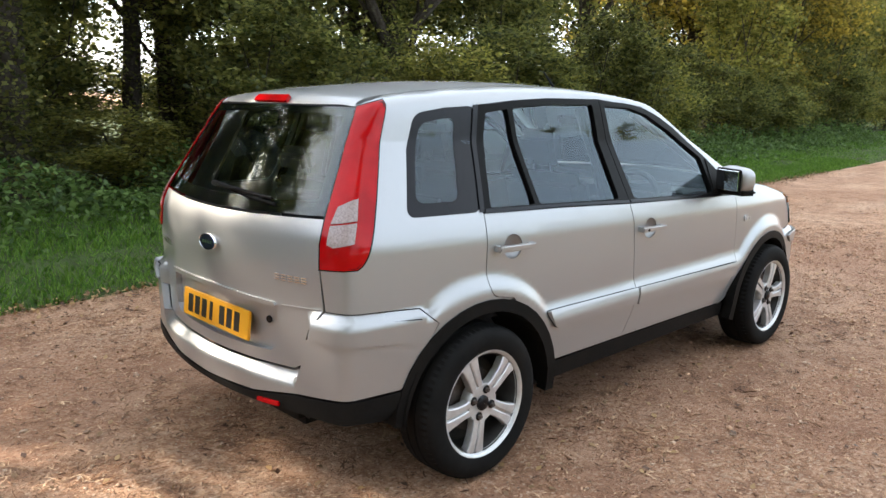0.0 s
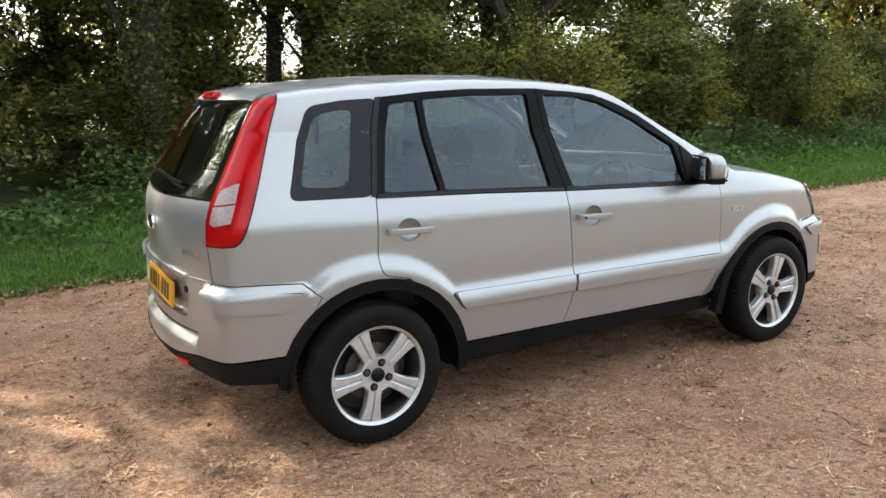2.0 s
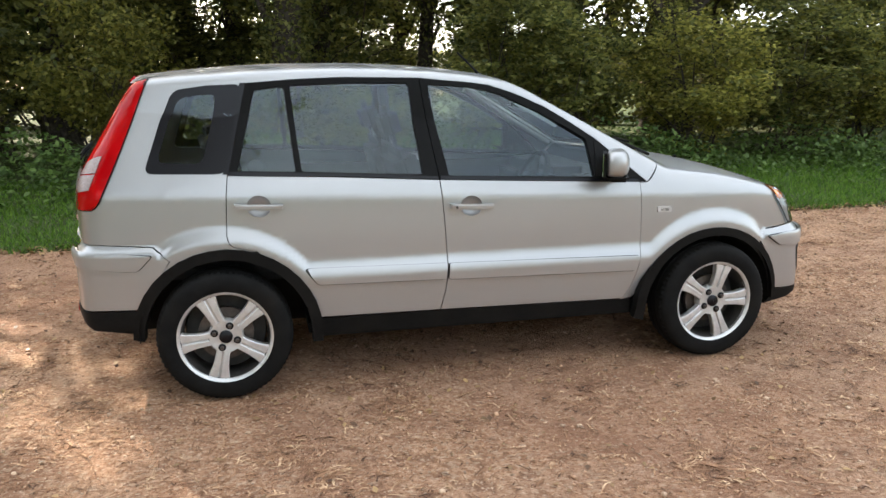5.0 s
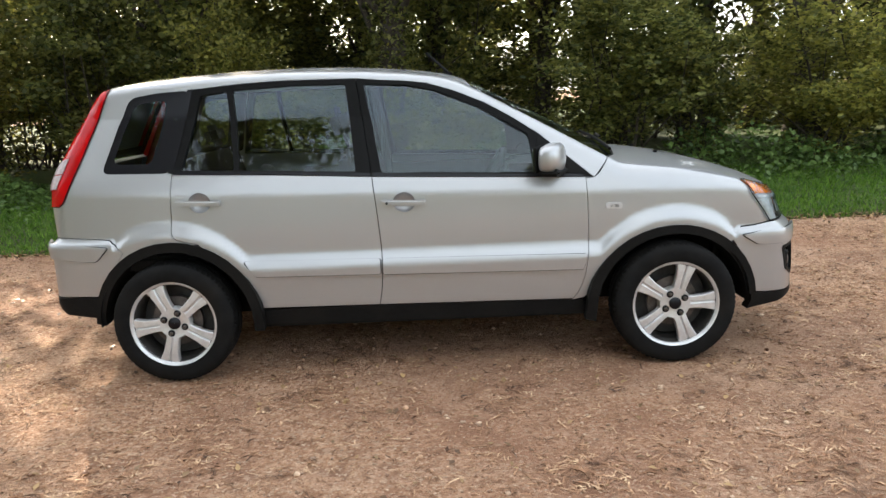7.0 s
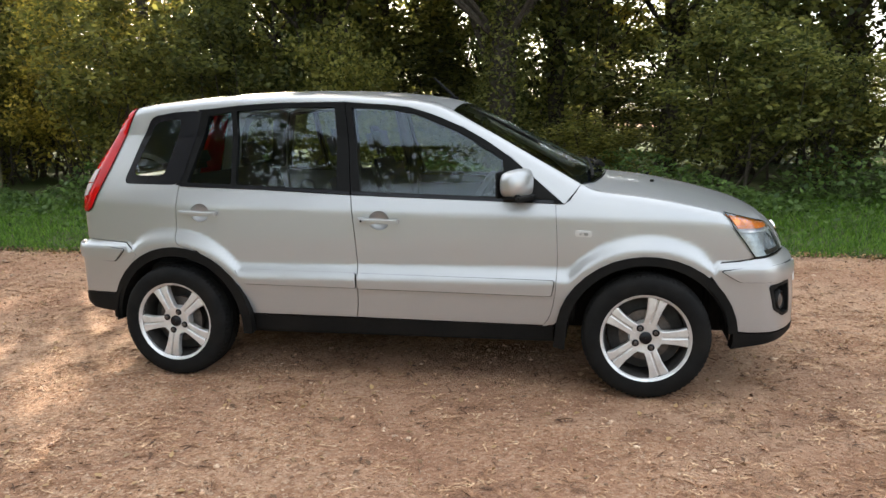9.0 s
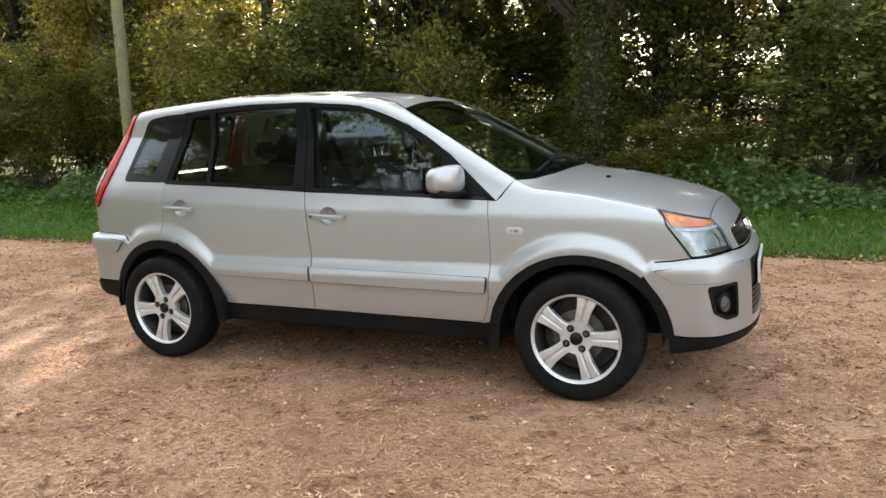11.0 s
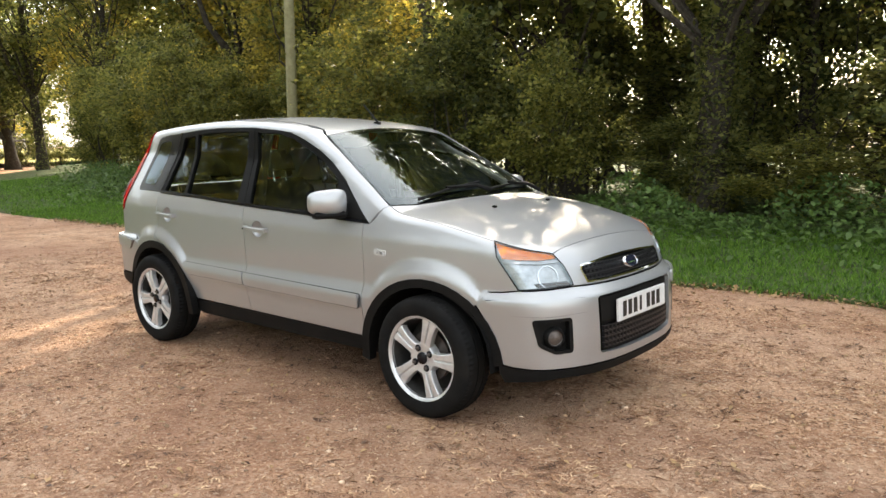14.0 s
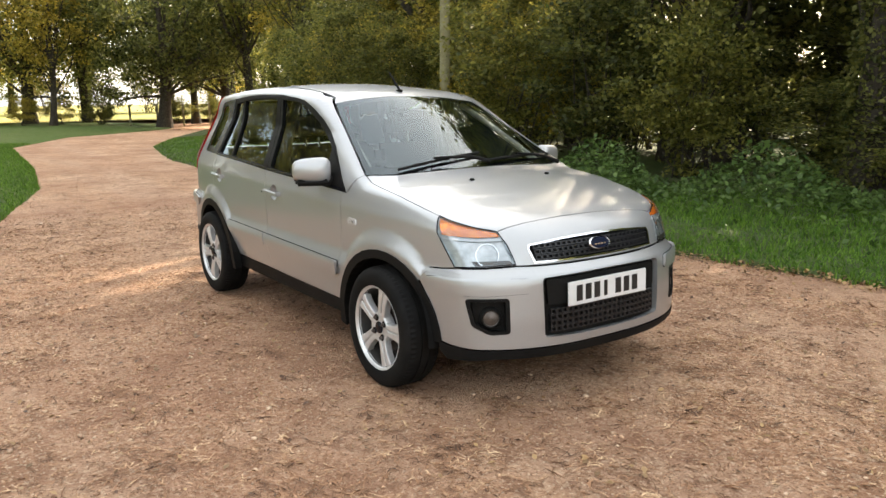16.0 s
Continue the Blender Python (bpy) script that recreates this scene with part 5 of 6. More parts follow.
def crown_points(n, clumps, rad, low, spread):
    """Points in clumps over an uneven egg-shaped crown; rad: half sizes; low: the height of its foot."""
    c = rng.normal(size=(clumps, 3))
    c /= np.linalg.norm(c, axis=1)[:, None]
    c *= rng.uniform(0.35, 1.0, (clumps, 1)) ** 0.6 * rng.uniform(0.75, 1.12, (clumps, 1))
    c = c * np.array(rad) + np.array([0, 0, low + rad[2]])
    w = rng.uniform(0.4, 1.6, clumps)
    k = rng.choice(clumps, n, p=w / w.sum())
    p = c[k] + rng.normal(size=(n, 3)) * spread * rng.uniform(0.5, 1.2, (clumps, 1))[k] * np.array([1, 1, 0.65])
    p[:, 2] = np.maximum(p[:, 2], low * 0.6 + 0.02)
    return p, c


def limbs(bm, foot, clumps, r0, n, lean=0.2):
    for c in clumps[:n]:
        c = Vector(c)
        start = Vector(foot) + Vector((0, 0, rng.uniform(0.2, 0.75) * max(0.2, c.z - foot[2])))
        mid = start.lerp(c, 0.5) + Vector((rng.normal(), rng.normal(), abs(rng.normal()))) * 0.12
        tube_bm([start, mid, c], [r0, r0 * 0.6, r0 * 0.2], 6, bm)


def shrub_kind(name, mat, n, clumps, rad, low, spread, size, label, stems=14):
    """A many-stemmed shrub, built once."""
    ob = new(name)
    tagged(ob, label, "shrub", "shrubs at the wood's edge")
    p, c = crown_points(n, clumps, rad, low, spread)
    v, q = leaf_quads(p, size)
    crown = new("crown", soup("crown", v, q, mat))
    crown.parent = ob
    bm = bmesh.new()
    for k in range(stems):
        t = Vector(c[k % len(c)])
        f = Vector((rng.normal() * 0.22, rng.normal() * 0.18, -0.15))
        mid = f.lerp(t, 0.5) + Vector((rng.normal(), rng.normal(), 0)) * 0.18
        r = rng.uniform(0.012, 0.03)
        tube_bm([f, mid, t], [r, r * 0.7, r * 0.25], 5, bm)
        t2 = mid + Vector((rng.normal() * 0.5, rng.normal() * 0.5, rng.uniform(0.1, 0.6)))
        tube_bm([mid, mid.lerp(t2, 0.5) + Vector((0, 0, 0.08)), t2], [r * 0.5, r * 0.35, r * 0.15], 4, bm)
    part("branchwork", bm, BARK, ob)
    return ob


def tree_kind(name, mat, n, clumps, rad, low, spread, size, trunk_r, label, fork=1, ivy=0, lean=0.0):
    """A tree with tapered trunk, limbs and an open crown, built once."""
    ob = new(name)
    tagged(ob, label, "tree", "trees of the wood")
    p, c = crown_points(n, clumps, rad, low, spread)
    v, q = leaf_quads(p, size)
    crown = new("crown", soup("crown", v, q, mat))
    crown.parent = ob
    bm = bmesh.new()
    top = low + rad[2] * 1.3
    line, radii = [], []
    for k in range(9):
        t = k / 8
        line.append((lean * t * top + 0.12 * math.sin(3 * t + trunk_r * 40), 0.1 * math.sin(4.1 * t + n), -0.2 + t * top))
        radii.append(trunk_r * (1.35 if k == 0 else 1) * (1 - 0.72 * t))
    tube_bm(line, radii, 12, bm)
    for k in range(fork):
        a = rng.uniform(0, 6.28)
        s = Vector(line[3 + k % 2])
        e = s + Vector((math.cos(a) * 1.3, math.sin(a) * 0.9, 2.6))
        tube_bm([s, s.lerp(e, 0.4) + Vector((math.cos(a) * 0.3, math.sin(a) * 0.3, 0)), e], [radii[3] * 0.7, radii[3] * 0.5, radii[3] * 0.25], 9, bm)
    for cc in c[: min(22, clumps)]:
        cc = Vector(cc)
        k = int(np.clip((cc.z * rng.uniform(0.45, 0.8) + 0.2) / top * 8, 2, 7))
        s = Vector(line[k])
        r = radii[k] * 0.32
        mid = s.lerp(cc, 0.5) + Vector((rng.normal(), rng.normal(), rng.normal() * 0.5)) * 0.25
        tube_bm([s, mid, cc], [r, r * 0.6, r * 0.2], 6, bm)
    part("trunk", bm, BARK, ob)
    if ivy:
        h = rng.uniform(0, top * 0.75, ivy) ** 1.0
        a = rng.uniform(0, 6.28, ivy)
        rr = np.interp(h, [0, top], [trunk_r * 1.25, trunk_r * 0.45]) + rng.exponential(0.06, ivy)
        cx = np.interp(h, [l[2] for l in line], [l[0] for l in line])
        cy = np.interp(h, [l[2] for l in line], [l[1] for l in line])
        v, q = leaf_quads(np.stack([cx + rr * np.cos(a), cy + rr * np.sin(a), h], -1), 0.075, droop=0.5)
        o = new("ivy", soup("ivy", v, q, LEAF_DARK))
        o.parent = ob
        tagged(o, "dark ivy climbing the trunk")
    return ob


SHRUBS = {
    "dark_a": shrub_kind("shrub", LEAF_DARK, 9500, 60, (1.25, 0.95, 1.45), 0.25, 0.22, 0.098, "dense dark green shrub at the wood's edge"),
    "dark_b": shrub_kind("shrub", LEAF_DARK, 9500, 70, (1.5, 1.0, 1.9), 0.35, 0.24, 0.105, "tall dark holly-like shrub"),
    "olive_a": shrub_kind("shrub", LEAF_OLIVE, 9500, 60, (1.3, 1.0, 1.6), 0.15, 0.22, 0.092, "olive green hedge shrub"),
    "olive_b": shrub_kind("shrub", LEAF_OLIVE, 9500, 80, (1.6, 1.1, 2.2), 0.3, 0.25, 0.10, "tall olive green hazel shrub"),
    "gold_a": shrub_kind("shrub", LEAF_GOLD, 8500, 70, (1.5, 1.0, 1.9), 0.25, 0.25, 0.092, "shrub with yellow autumn leaves toned as backlit"),
}
TREES = {
    "ivy": tree_kind("tree", LEAF_DARK, 9500, 60, (2.4, 2.0, 2.9), 2.6, 0.33, 0.15, 0.27, "thick ivy-clad tree with a forked trunk", 2, 7000, 0.03),
    "tall": tree_kind("tree", LEAF_OLIVE, 9500, 70, (2.4, 2.1, 3.4), 2.7, 0.34, 0.15, 0.19, "tall slender woodland tree", 1, 2500, -0.02),
    "dark": tree_kind("tree", LEAF_DARK, 10500, 75, (2.5, 2.1, 3.6), 1.5, 0.36, 0.155, 0.2, "dense dark woodland tree", 1, 0, 0.02),
    "sparse": tree_kind("tree", LEAF_GOLD, 3800, 48, (2.2, 1.9, 3.1), 2.2, 0.36, 0.12, 0.13, "thin-crowned tree with yellow leaves toned as backlit", 1, 0, 0.04),
    "gold": tree_kind("tree", LEAF_GOLD, 8000, 60, (2.3, 2.0, 3.1), 2.0, 0.34, 0.14, 0.16, "woodland tree with yellow leaves toned as backlit", 1, 0, 0.05),
}
TREES["field"] = tree_kind("tree", LEAF_DARK, 19000, 130, (4.3, 3.8, 3.6), 0.9, 0.5, 0.17, 0.3, "broad field tree with low drooping foliage", 2, 0, 0.0)
# added kind: the unseen crown only blocks sun or darkens window reflections
TREES["high"] = tree_kind("tree", LEAF_OLIVE, 6500, 60, (2.6, 2.0, 2.0), 7.5, 0.34, 0.15, 0.15, "tall slender tree, its high crown out of view above", 1, 0, 0.0)
used = set()


def plant(kinds, key, x, y, turn, k=1.0, kz=1.0, z=0.2):
    m = pose(x, y, z, 0, 0, turn)
    if key not in used:
        used.add(key)
        ob = kinds[key]
        ob.matrix_basis = m
    else:
        ob = copy_thing(kinds[key], m)
    ob.scale = (k, k, k * kz)
    return ob


# the trees that can be told apart, and others added to block the sun
# the high ones and those scaled 1.4 up shade bonnet, ground and far track
for key, x, y, turn, k in (("high", -9.9, 11.4, 0, 1.0), ("high", -8.0, 9.8, 140, 1.0), ("ivy", -0.5, 7.5, 0, 1.0), ("tall", -1.3, 11.4, 40, 1.0), ("tall", 2.2, 10.6, 200, 0.95), ("ivy", 6.2, 8.6, 150, 0.9), ("dark", -4.3, 9.6, 0, 1.3), ("tall", 16.2, 11.6, 80, 1.1), ("gold", -13.5, 11.0, 0, 1.0), ("tall", -11.3, 9.4, 300, 0.9), ("sparse", -6.4, 10.8, 60, 0.9), ("sparse", 1.0, 12.5, 60, 1.0), ("sparse", 8.8, 11.5, 10, 1.1), ("tall", -3.9, 12.5, 30, 1.6), ("dark", 2.6, 15.6, 40, 0.95), ("dark", 0.3, 16.2, 160, 0.95), ("gold", -15.2, 13.4, 10, 1.7), ("dark", -16.5, 16.5, 80, 1.9), ("gold", -19.0, 15.0, 120, 1.7), ("tall", 0.2, 9.6, 90, 0.9), ("tall", 4.2, 13.0, 0, 1.05), ("tall", 5.4, 11.0, 30, 1.1), ("dark", 4.6, 9.8, 20, 0.9), ("dark", 7.4, 11.2, 140, 1.0), ("dark", 12.4, 12.0, 60, 1.1), ("dark", -24, 14.8, 0, 1.5), ("tall", -20, 13.6, 50, 1.5), ("dark", -28.5, 17, 90, 1.6), ("tall", -33, 19, 10, 1.7), ("dark", -17, 15.5, 200, 1.5), ("tall", -37, 13.5, 80, 1.4)):
    plant(TREES, key, x, y, turn, k)
row = random.Random(3)
for k, x in enumerate(np.r_[np.arange(-26, -5, 3.3), np.arange(-3, 40, 3.4)]):
    key = ("tall", "dark", "ivy", "sparse", "tall")[k % 5] if x > -5 else ("tall", "gold", "dark", "gold")[k % 4]
    if -14.0 < x < -5.5:
        continue
    plant(TREES, key, x + row.uniform(-0.8, 0.8), 13.2 + row.uniform(-0.9, 1.2) + (3.0 if x < -15 else 0), row.uniform(0, 360), row.uniform(0.9, 1.2))
# the shrubs along the front of the wood
x = -25.0
k = 0
while x < 34:
    if x < -6.5:
        key = row.choice(("olive_a", "gold_a", "olive_b", "gold_a", "olive_b"))
    elif x < -3.2:
        key = row.choice(("olive_b", "dark_b", "olive_a"))
    elif x < 1.2:
        key = row.choice(("dark_a", "dark_b", "dark_b", "olive_a"))
    elif x < 12:
        key = row.choice(("dark_b", "olive_b", "dark_a", "olive_a"))
    else:
        key = row.choice(("dark_a", "olive_b", "olive_a", "dark_b"))
    front = 6.9 + row.uniform(-0.35, 0.5) + max(0, -12 - x) * 0.28 + max(0, x - 14) * 0.06
    if -11.2 < x < -7.6:
        front += 1.5
    high = row.uniform(0.75, 1.1) if x < -5 else row.uniform(0.6, 1.02)
    if -1.7 < x < 0.7:
        high, front = 0.42, front + 0.5
    plant(SHRUBS, key, x, front, row.uniform(0, 360), row.uniform(0.8, 1.0), high)
    if k % 2 == 1 and -16 < x < 24:
        plant(SHRUBS, "dark_b" if x > -6 else "olive_b", x + 0.3, front + 4.6 + row.uniform(-0.5, 0.9), row.uniform(0, 360), row.uniform(1.1, 1.3), row.uniform(0.42, 0.6))
    if k % 2 == 0 and (x < 3 or k % 4 == 0):
        key = row.choice(("dark_b", "olive_b", "dark_b")) if x > -6 else row.choice(("gold_a", "olive_b"))
        plant(SHRUBS, key, x + 0.8, front + 2.1 + row.uniform(0, 0.9), row.uniform(0, 360), row.uniform(0.95, 1.2), row.uniform(0.7, 1.0))
    x += row.uniform(1.35, 1.95)
    k += 1

# the far side: two field trees, a hedge, and trees across the track
for key, x, y, turn, k in (("gold", -41, 4.3, 70, 1.15), ("field", -39.5, 9.7, 10, 1.25), ("field", -46, 4.0, 130, 1.3), ("field", -43, 14.5, 220, 1.2), ("field", -48, -3.5, 300, 1.3), ("tall", -48, 0.0, 50, 1.3), ("gold", -47, -8, 0, 1.3), ("dark", -52, 18, 0, 1.4)):
    plant(TREES, key, x, y, turn, k)
for y in np.arange(-14, 7.2, 1.9):
    plant(SHRUBS, "gold_a" if row.random() < 0.6 else "olive_a", -42.5 + row.uniform(-0.5, 0.5), y, row.uniform(0, 360), row.uniform(0.6, 0.75), 0.6)
for y in np.arange(12, 26, 1.9):
    plant(SHRUBS, "olive_a", -44.5 + row.uniform(-0.5, 0.5), y, row.uniform(0, 360), 0.8, 0.6)
for k, y in enumerate(np.arange(-62, 92, 7.0)):
    plant(TREES, ("dark", "tall", "gold")[k % 3], -84 + row.uniform(-6, 6), y, row.uniform(0, 360), row.uniform(1.7, 2.2), 1.0, 0.0)
for k, y in enumerate(np.arange(-40, 60, 5.0)):
    plant(SHRUBS, ("olive_b", "gold_a", "dark_b")[k % 3], -78 + row.uniform(-4, 4), y, row.uniform(0, 360), row.uniform(1.8, 2.4), 0.9)
for key, x, y, k in (("tall", -46, 7.0, 1.5), ("gold", -50, 2.0, 1.6), ("dark", -46, 13.5, 1.3), ("tall", -44, -4.0, 1.4), ("gold", -33, 15.0, 1.2), ("tall", -29, 13.0, 1.2), ("dark", -38, 18.0, 1.3)):
    plant(TREES, key, x, y, row.uniform(0, 360), k)
for k, x in enumerate((-34, -27, -21, -13, -6)):
    plant(TREES, ("tall", "dark", "gold")[k % 3], x + row.uniform(-1.5, 1.5), -27 + row.uniform(-4, 3), row.uniform(0, 360), row.uniform(0.9, 1.2))
for x, y, turn in ((-7.8, -11.2, 20), (-4.6, -10.4, 200), (-11.0, -9.6, 110)):
    plant(TREES, "high", x, y, turn, 1.35, 1.0, 0.0)
for k, x in enumerate((-12, -16.5, -21, -26, -31)):
    plant(TREES, ("dark", "tall")[k % 2], x, -15 - (k % 3), 77 * k, 1.75, 1.0, 0.0)
    plant(TREES, ("tall", "sparse")[k % 2], x - 2.2, -11.5 - (k % 2), 41 * k, 1.45, 1.0, 0.0)
for x, y in ((-4.4, 11.3), (-14, -14), (-19, -15), (-24, -16)):
    plant(SHRUBS, "dark_b", x, y, 50 * x, 1.25, 0.8)

# thicket filling the depth of the wood
for k, x in enumerate(np.arange(-30, 46, 2.6)):
    plant(SHRUBS, ("dark_b", "olive_b", "dark_a")[k % 3], x + row.uniform(-0.6, 0.6), 17.2 + row.uniform(-1.0, 1.0) + (3.0 if x < -18 else 0), row.uniform(0, 360), row.uniform(1.4, 1.7), row.uniform(0.30, 0.46))
for key, x, y, k, kz in (("gold_a", -12.0, 10.2, 1.2, 1.0), ("olive_b", -10.6, 11.0, 1.15, 0.95), ("gold_a", -9.0, 10.6, 1.25, 0.95), ("olive_b", -7.4, 11.2, 1.1, 0.9), ("gold_a", -13.6, 10.8, 1.3, 1.1), ("dark_b", -4.9, 9.3, 1.5, 1.15), ("dark_b", -1.9, 12.8, 1.4, 0.85)):
    plant(SHRUBS, key, x, y, row.uniform(0, 360), k, kz)
# the bend of the track to the east, closed by olive and backlit-toned yellow foliage
for k, (x, y) in enumerate(((19.5, 8.2), (23, 8.8), (27, 9.3), (31.5, 10.0), (36.5, 11.0), (42, 12.0), (48, 13.0))):
    plant(SHRUBS, ("olive_b", "gold_a", "olive_b")[k % 3], x, y, row.uniform(0, 360), row.uniform(1.3, 1.6), row.uniform(0.95, 1.2))
    plant(TREES, ("gold", "field", "tall")[k % 3], x + 2.0, y + 3.2, row.uniform(0, 360), row.uniform(1.1, 1.3))
# the tree line across the field behind the track: unseen, cuts low skylight, shows in reflections
for k, x in enumerate(np.arange(-3, 62, 5.2)):
    plant(TREES, ("dark", "field", "tall", "field")[k % 4], x + row.uniform(-1.5, 1.5), -30 + row.uniform(-3, 3), row.uniform(0, 360), row.uniform(0.95, 1.3))

# ---- pole, fence posts ----
bm = tube_bm([(0, 0, -0.2), (0, 0, 3.5), (0.02, 0, 7.5)], [0.115, 0.105, 0.09], 20)
pole = part("utility_pole", bm, POLE, None, "weathered round wooden utility pole at the wood's edge")
pole.matrix_basis = pose(-9.25, 7.0, 0.15, 0, 0.9, 0)
tagged(pole, category="pole")
post0 = part("fence_post", box_bm(-0.05, 0.05, -0.05, 0.05, -0.2, 1.05, 0.012), POLE, None, "rough wooden fence post at the field's edge")
tagged(post0, category="fence post", group="fence posts")
post0.matrix_basis = pose(-40.5, 8.1, 0.25)
for y in (9.55, 11.0, 12.5):
    copy_thing(post0, pose(-40.5, y, 0.25))

# ---- undergrowth, grass, litter ----
n = 42000
x = rng.uniform(-22, 26, n)
off = rng.gamma(3.0, 0.55, n)
yy = edge(EDGE_N, x) + 3.65 - off * 0.55 + 0.35 * np.sin(x * 1.9) * np.sin(x * 0.7) + np.clip(-12 - x, 0, 99) * 0.2
o = yy - edge(EDGE_N, x)
keep = (o > 0.9)
x, yy, o = x[keep], yy[keep], o[keep]
hgt = np.clip((o - 0.8) / 2.4, 0.05, 1) * rng.uniform(0.05, 0.55, len(x)) * (0.75 + 0.5 * np.sin(x * 2.3 + yy * 1.7))
v, q = leaf_quads(np.stack([x, yy, verge_z(o) + np.abs(hgt)], -1), 0.085, flat=0.7)
under = new("undergrowth", soup("undergrowth", v, q, NETTLE))
tagged(under, "low nettles and ivy under the wood's edge", "undergrowth", kind="stuff")


def blades(name, x, y, z, height, mat, label):
    n = len(x)
    a = rng.uniform(0, 6.28, n)
    w = rng.uniform(0.0035, 0.0075, n)
    h = height * rng.uniform(0.5, 1.25, n)
    lean = rng.normal(0, 0.45, (n, 2)) * h[:, None]
    ca, sa = np.cos(a) * w, np.sin(a) * w
    base = np.stack([x, y, z], -1)
    mid = base + np.stack([lean[:, 0] * 0.35, lean[:, 1] * 0.35, h * 0.6], -1)
    tip = base + np.stack([lean[:, 0], lean[:, 1], h], -1)
    side = np.stack([ca, sa, 0 * a], -1)
    v = np.stack([base - side, base + side, mid + side * 0.8, tip, mid - side * 0.8], 1).reshape(-1, 3)
    q = np.arange(n * 5).reshape(n, 5)
    return tagged(new(name, soup(name, v, q, mat)), label, "grass", kind="stuff")


n = 90000
x = np.r_[rng.uniform(-13, 16, n), rng.uniform(-26, -13, n // 6), rng.uniform(16, 30, n // 8)]
o = np.r_[rng.uniform(0.0, 1.0, n) ** 1.2 * 3.2, rng.uniform(0, 3.5, n // 6), rng.uniform(0, 3.2, n // 8)] + 0.02
y = edge(EDGE_N, x) + 0.05 * np.sin(x * 9) * np.sin(x * 3.3) + o
blades("verge_grass", x, y, verge_z(o) - 0.01, np.where(o < 1.3, 0.060, 0.085), BLADE, "short green grass of the verge")
n = 26000
x = rng.uniform(-26, -5, n) ** 1.0
o = rng.uniform(0, 1, n) ** 1.4 * 3.6 + 0.02
blades("lawn_grass", x, edge(EDGE_S, x) - o, verge_z(o) - 0.01, np.full(n, 0.07), BLADE, "short mown grass beside the track")


def litter(name, n, make, mat, label, lo=(-6.5, -4.4), hi=(6.5, 2.9)):
    x, y = rng.uniform(lo[0], hi[0], n), rng.uniform(lo[1], hi[1], n)
    return tagged(new(name, make(x, y)), label, "ground litter", kind="stuff")


def needles(x, y):
    n = len(x)
    cl = rng.integers(0, 420, n)
    cxs, cys = rng.uniform(-6, 6, 420), rng.uniform(-4.4, 2.6, 420)
    mix = rng.random(n) < 0.4
    x = np.where(mix, cxs[cl] + rng.normal(0, 0.10, n), x)
    y = np.where(mix, cys[cl] + rng.normal(0, 0.08, n), y)
    a, l, w = rng.uniform(0, 6.28, n), rng.gamma(1.8, 0.0085, n) + 0.008, rng.uniform(0.0012, 0.0032, n)
    d = np.stack([np.cos(a) * l, np.sin(a) * l, 0 * a], -1)
    s = np.stack([-np.sin(a) * w, np.cos(a) * w, 0 * a], -1)
    c = np.stack([x, y, rng.uniform(0.003, 0.008, n)], -1)
    up = np.array([0, 0, 1.0]) * (w * 1.6)[:, None]
    bend = s / w[:, None] * (l * rng.normal(0, 0.22, n))[:, None]
    v = np.stack([c - d - s, c - s + bend + up, c + d - s, c + d + s, c + s + bend + up, c - d + s], 1).reshape(-1, 3)
    return soup("twigs", v, np.arange(n * 6).reshape(n, 6), TWIG)


def pebbles(x, y):
    n = len(x)
    r = rng.gamma(2.0, 0.0020, n) + 0.0025
    ico = bmesh.new()
    bmesh.ops.create_icosphere(ico, subdivisions=1, radius=1.0)
    base = np.array([v.co[:] for v in ico.verts])
    tri = np.array([[v.index for v in f.verts] for f in ico.faces])
    ico.free()
    sc = rng.uniform(0.6, 1.3, (n, 1, 3)) * r[:, None, None] * np.array([1, 1, 0.6])
    v = base[None] * sc * rng.uniform(0.8, 1.2, (n, len(base), 1)) + np.stack([x, y, r * 0.25], -1)[:, None]
    q = (tri[None] + (np.arange(n) * len(base))[:, None, None]).reshape(-1, 3)
    return soup("pebbles", v.reshape(-1, 3), q, PEBBLE)


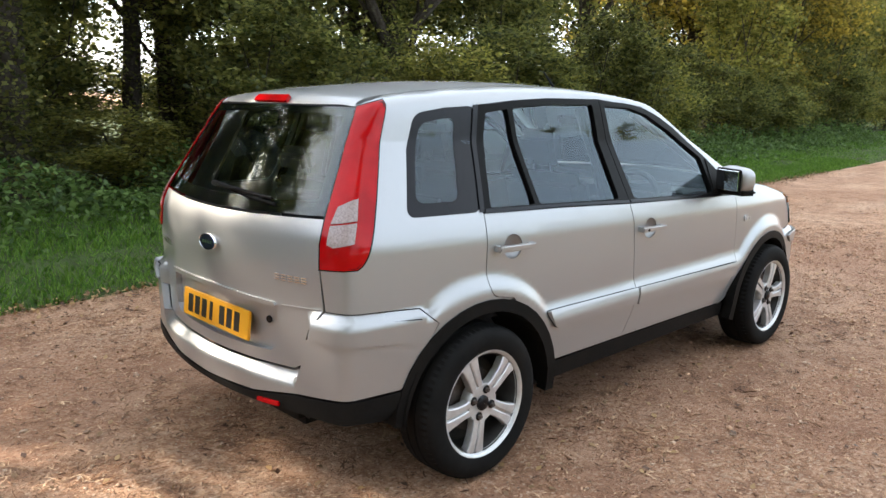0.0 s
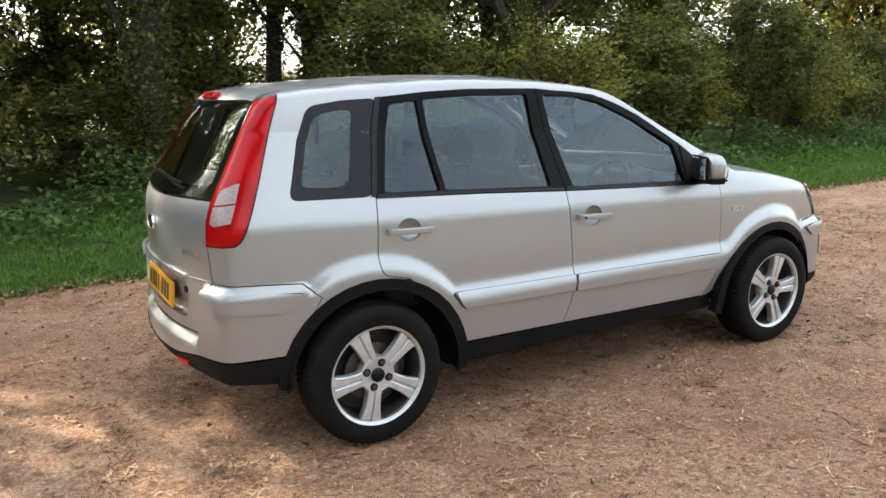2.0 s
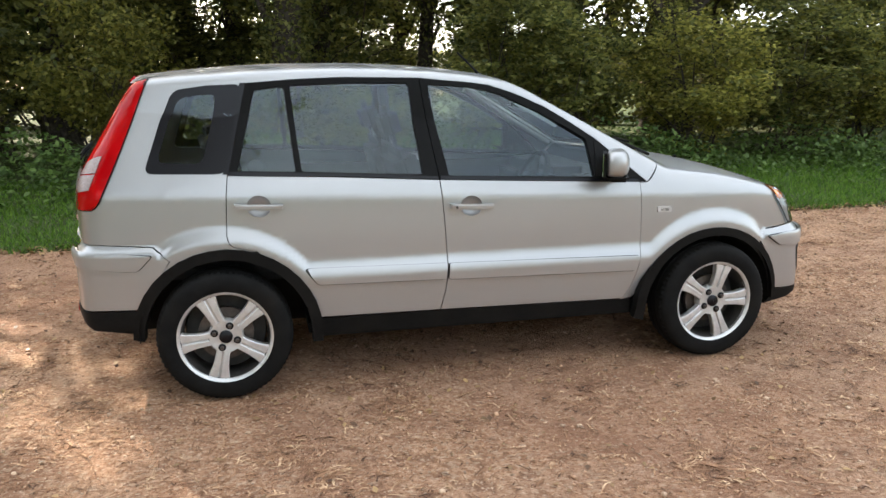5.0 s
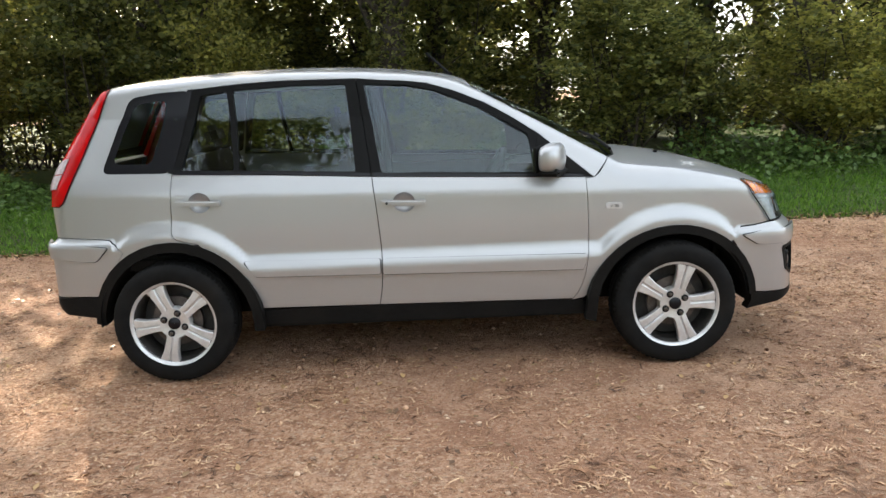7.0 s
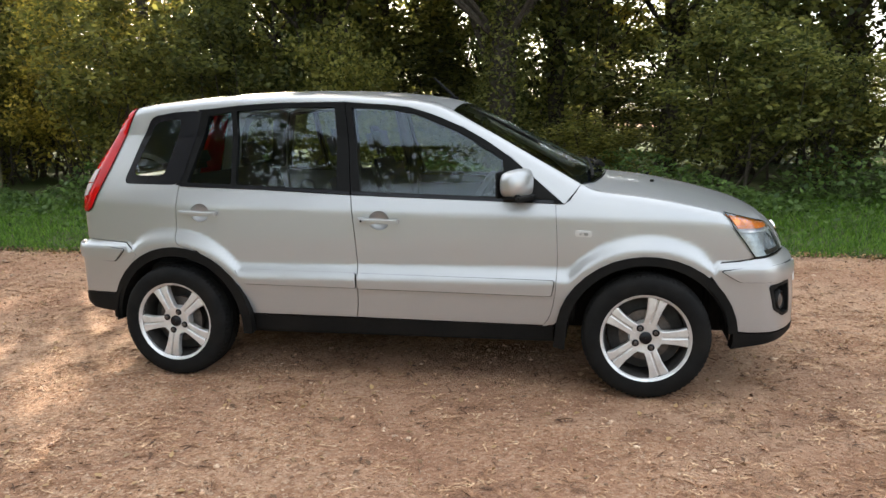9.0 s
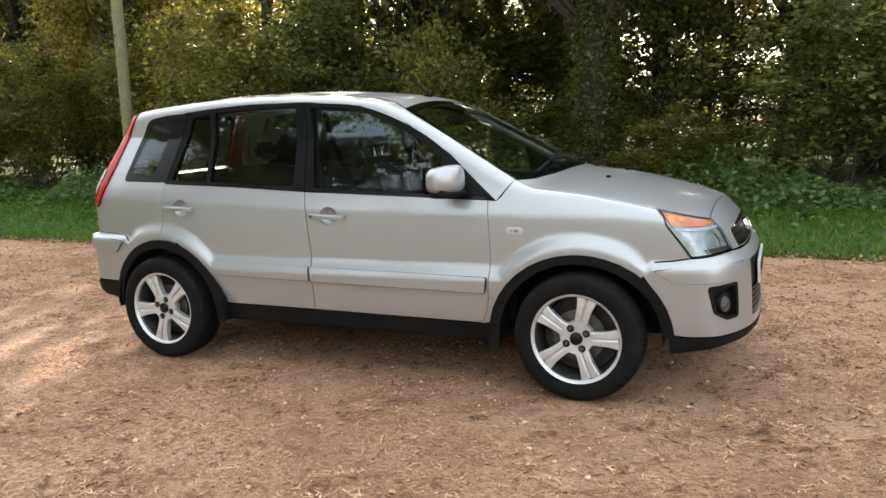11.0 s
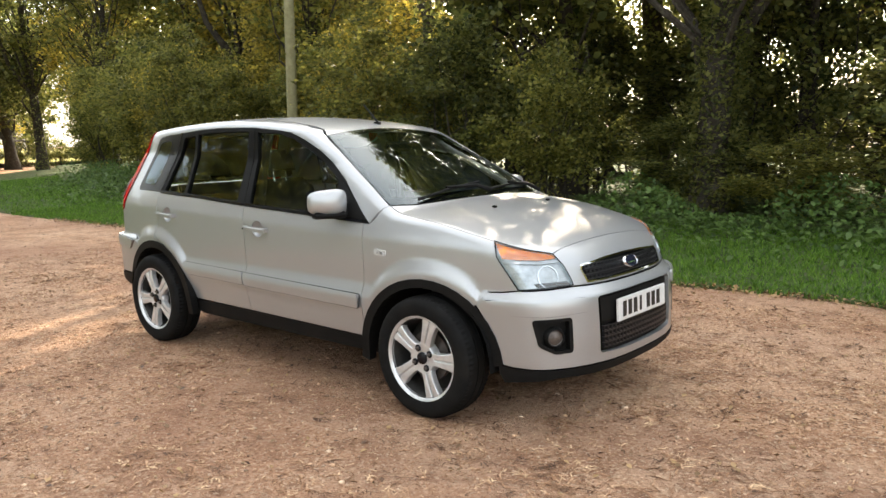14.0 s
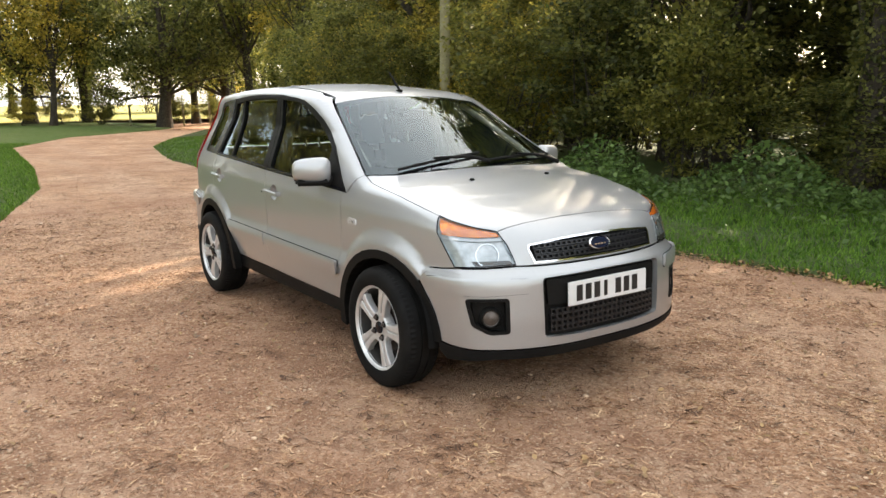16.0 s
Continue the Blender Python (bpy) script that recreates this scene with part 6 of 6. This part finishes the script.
def crumbs(x, y):
    """Flat eight-sided crumbs of earth, gathered in drifts."""
    n = len(x)
    cl = rng.integers(0, 260, n)
    cxs, cys = rng.uniform(-6, 6, 260), rng.uniform(-4.0, 2.6, 260)
    mix = rng.random(n) < 0.55
    x = np.where(mix, cxs[cl] + rng.normal(0, 0.22, n), x)
    y = np.where(mix, cys[cl] + rng.normal(0, 0.12, n), y)
    base = np.array([(1, 0, 0), (0, 1, 0), (-1, 0, 0), (0, -1, 0), (0, 0, 1), (0, 0, -1)], float)
    tri = np.array([(0, 1, 4), (1, 2, 4), (2, 3, 4), (3, 0, 4), (1, 0, 5), (2, 1, 5), (3, 2, 5), (0, 3, 5)])
    size = rng.gamma(1.6, 0.0017, n) + 0.0022
    a = rng.uniform(0, 6.28, n)
    p = base[None] * rng.uniform(0.6, 1.4, (n, 6, 1)) * size[:, None, None] * np.array([1.3, 0.9, 0.7])
    ca, sa = np.cos(a)[:, None], np.sin(a)[:, None]
    v = np.stack([p[..., 0] * ca - p[..., 1] * sa + x[:, None], p[..., 0] * sa + p[..., 1] * ca + y[:, None], p[..., 2] + size[:, None] * 0.25], -1)
    q = (tri[None] + (np.arange(n) * 6)[:, None, None]).reshape(-1, 3)
    return soup("crumbs", v.reshape(-1, 3), q, CRUMB)


def dead_leaves(x, y):
    v, q = leaf_quads(np.stack([x, y, rng.uniform(0.006, 0.012, len(x))], -1), 0.034, flat=4.0)
    v[:, 2] = np.clip(v[:, 2], 0.002, 0.02)
    return soup("leaves", v, q, FALLEN)


CRUMB = leaf_material("soil_crumbs", (0.16, 0.078, 0.042), (0.52, 0.32, 0.195), 0.0)
PEBBLE = leaf_material("pebbles", (0.22, 0.13, 0.08), (0.62, 0.44, 0.30), 0.0)
litter("soil_crumbs", 26000, crumbs, CRUMB, "crumbs of dry earth loose on the track", (-6.0, -4.0), (6.0, 2.8))
litter("gravel_stones", 5500, pebbles, PEBBLE, "small loose stones on the track")
litter("dry_twigs", 70000, needles, TWIG, "dry pine needles and twigs on the track")
litter("fallen_leaves", 5200, dead_leaves, FALLEN, "small brown fallen leaves on the track", (-12, -4.4), (9, 3.3))


def edge_leaves(x, y):
    off = rng.gamma(1.6, 0.07, len(x))
    y = edge(EDGE_N, x) - off + 0.08
    v, q = leaf_quads(np.stack([x, y, np.maximum(verge_z(0.08 - off), 0) + rng.uniform(0.008, 0.025, len(x))], -1), 0.042, flat=3.0)
    v[:, 2] = np.clip(v[:, 2], 0.002, 0.06)
    return soup("edge_leaves", v, q, FALLEN)


litter("drifted_leaves", 5000, edge_leaves, FALLEN, "brown fallen leaves drifted along the verge", (-11, 0), (13, 1))
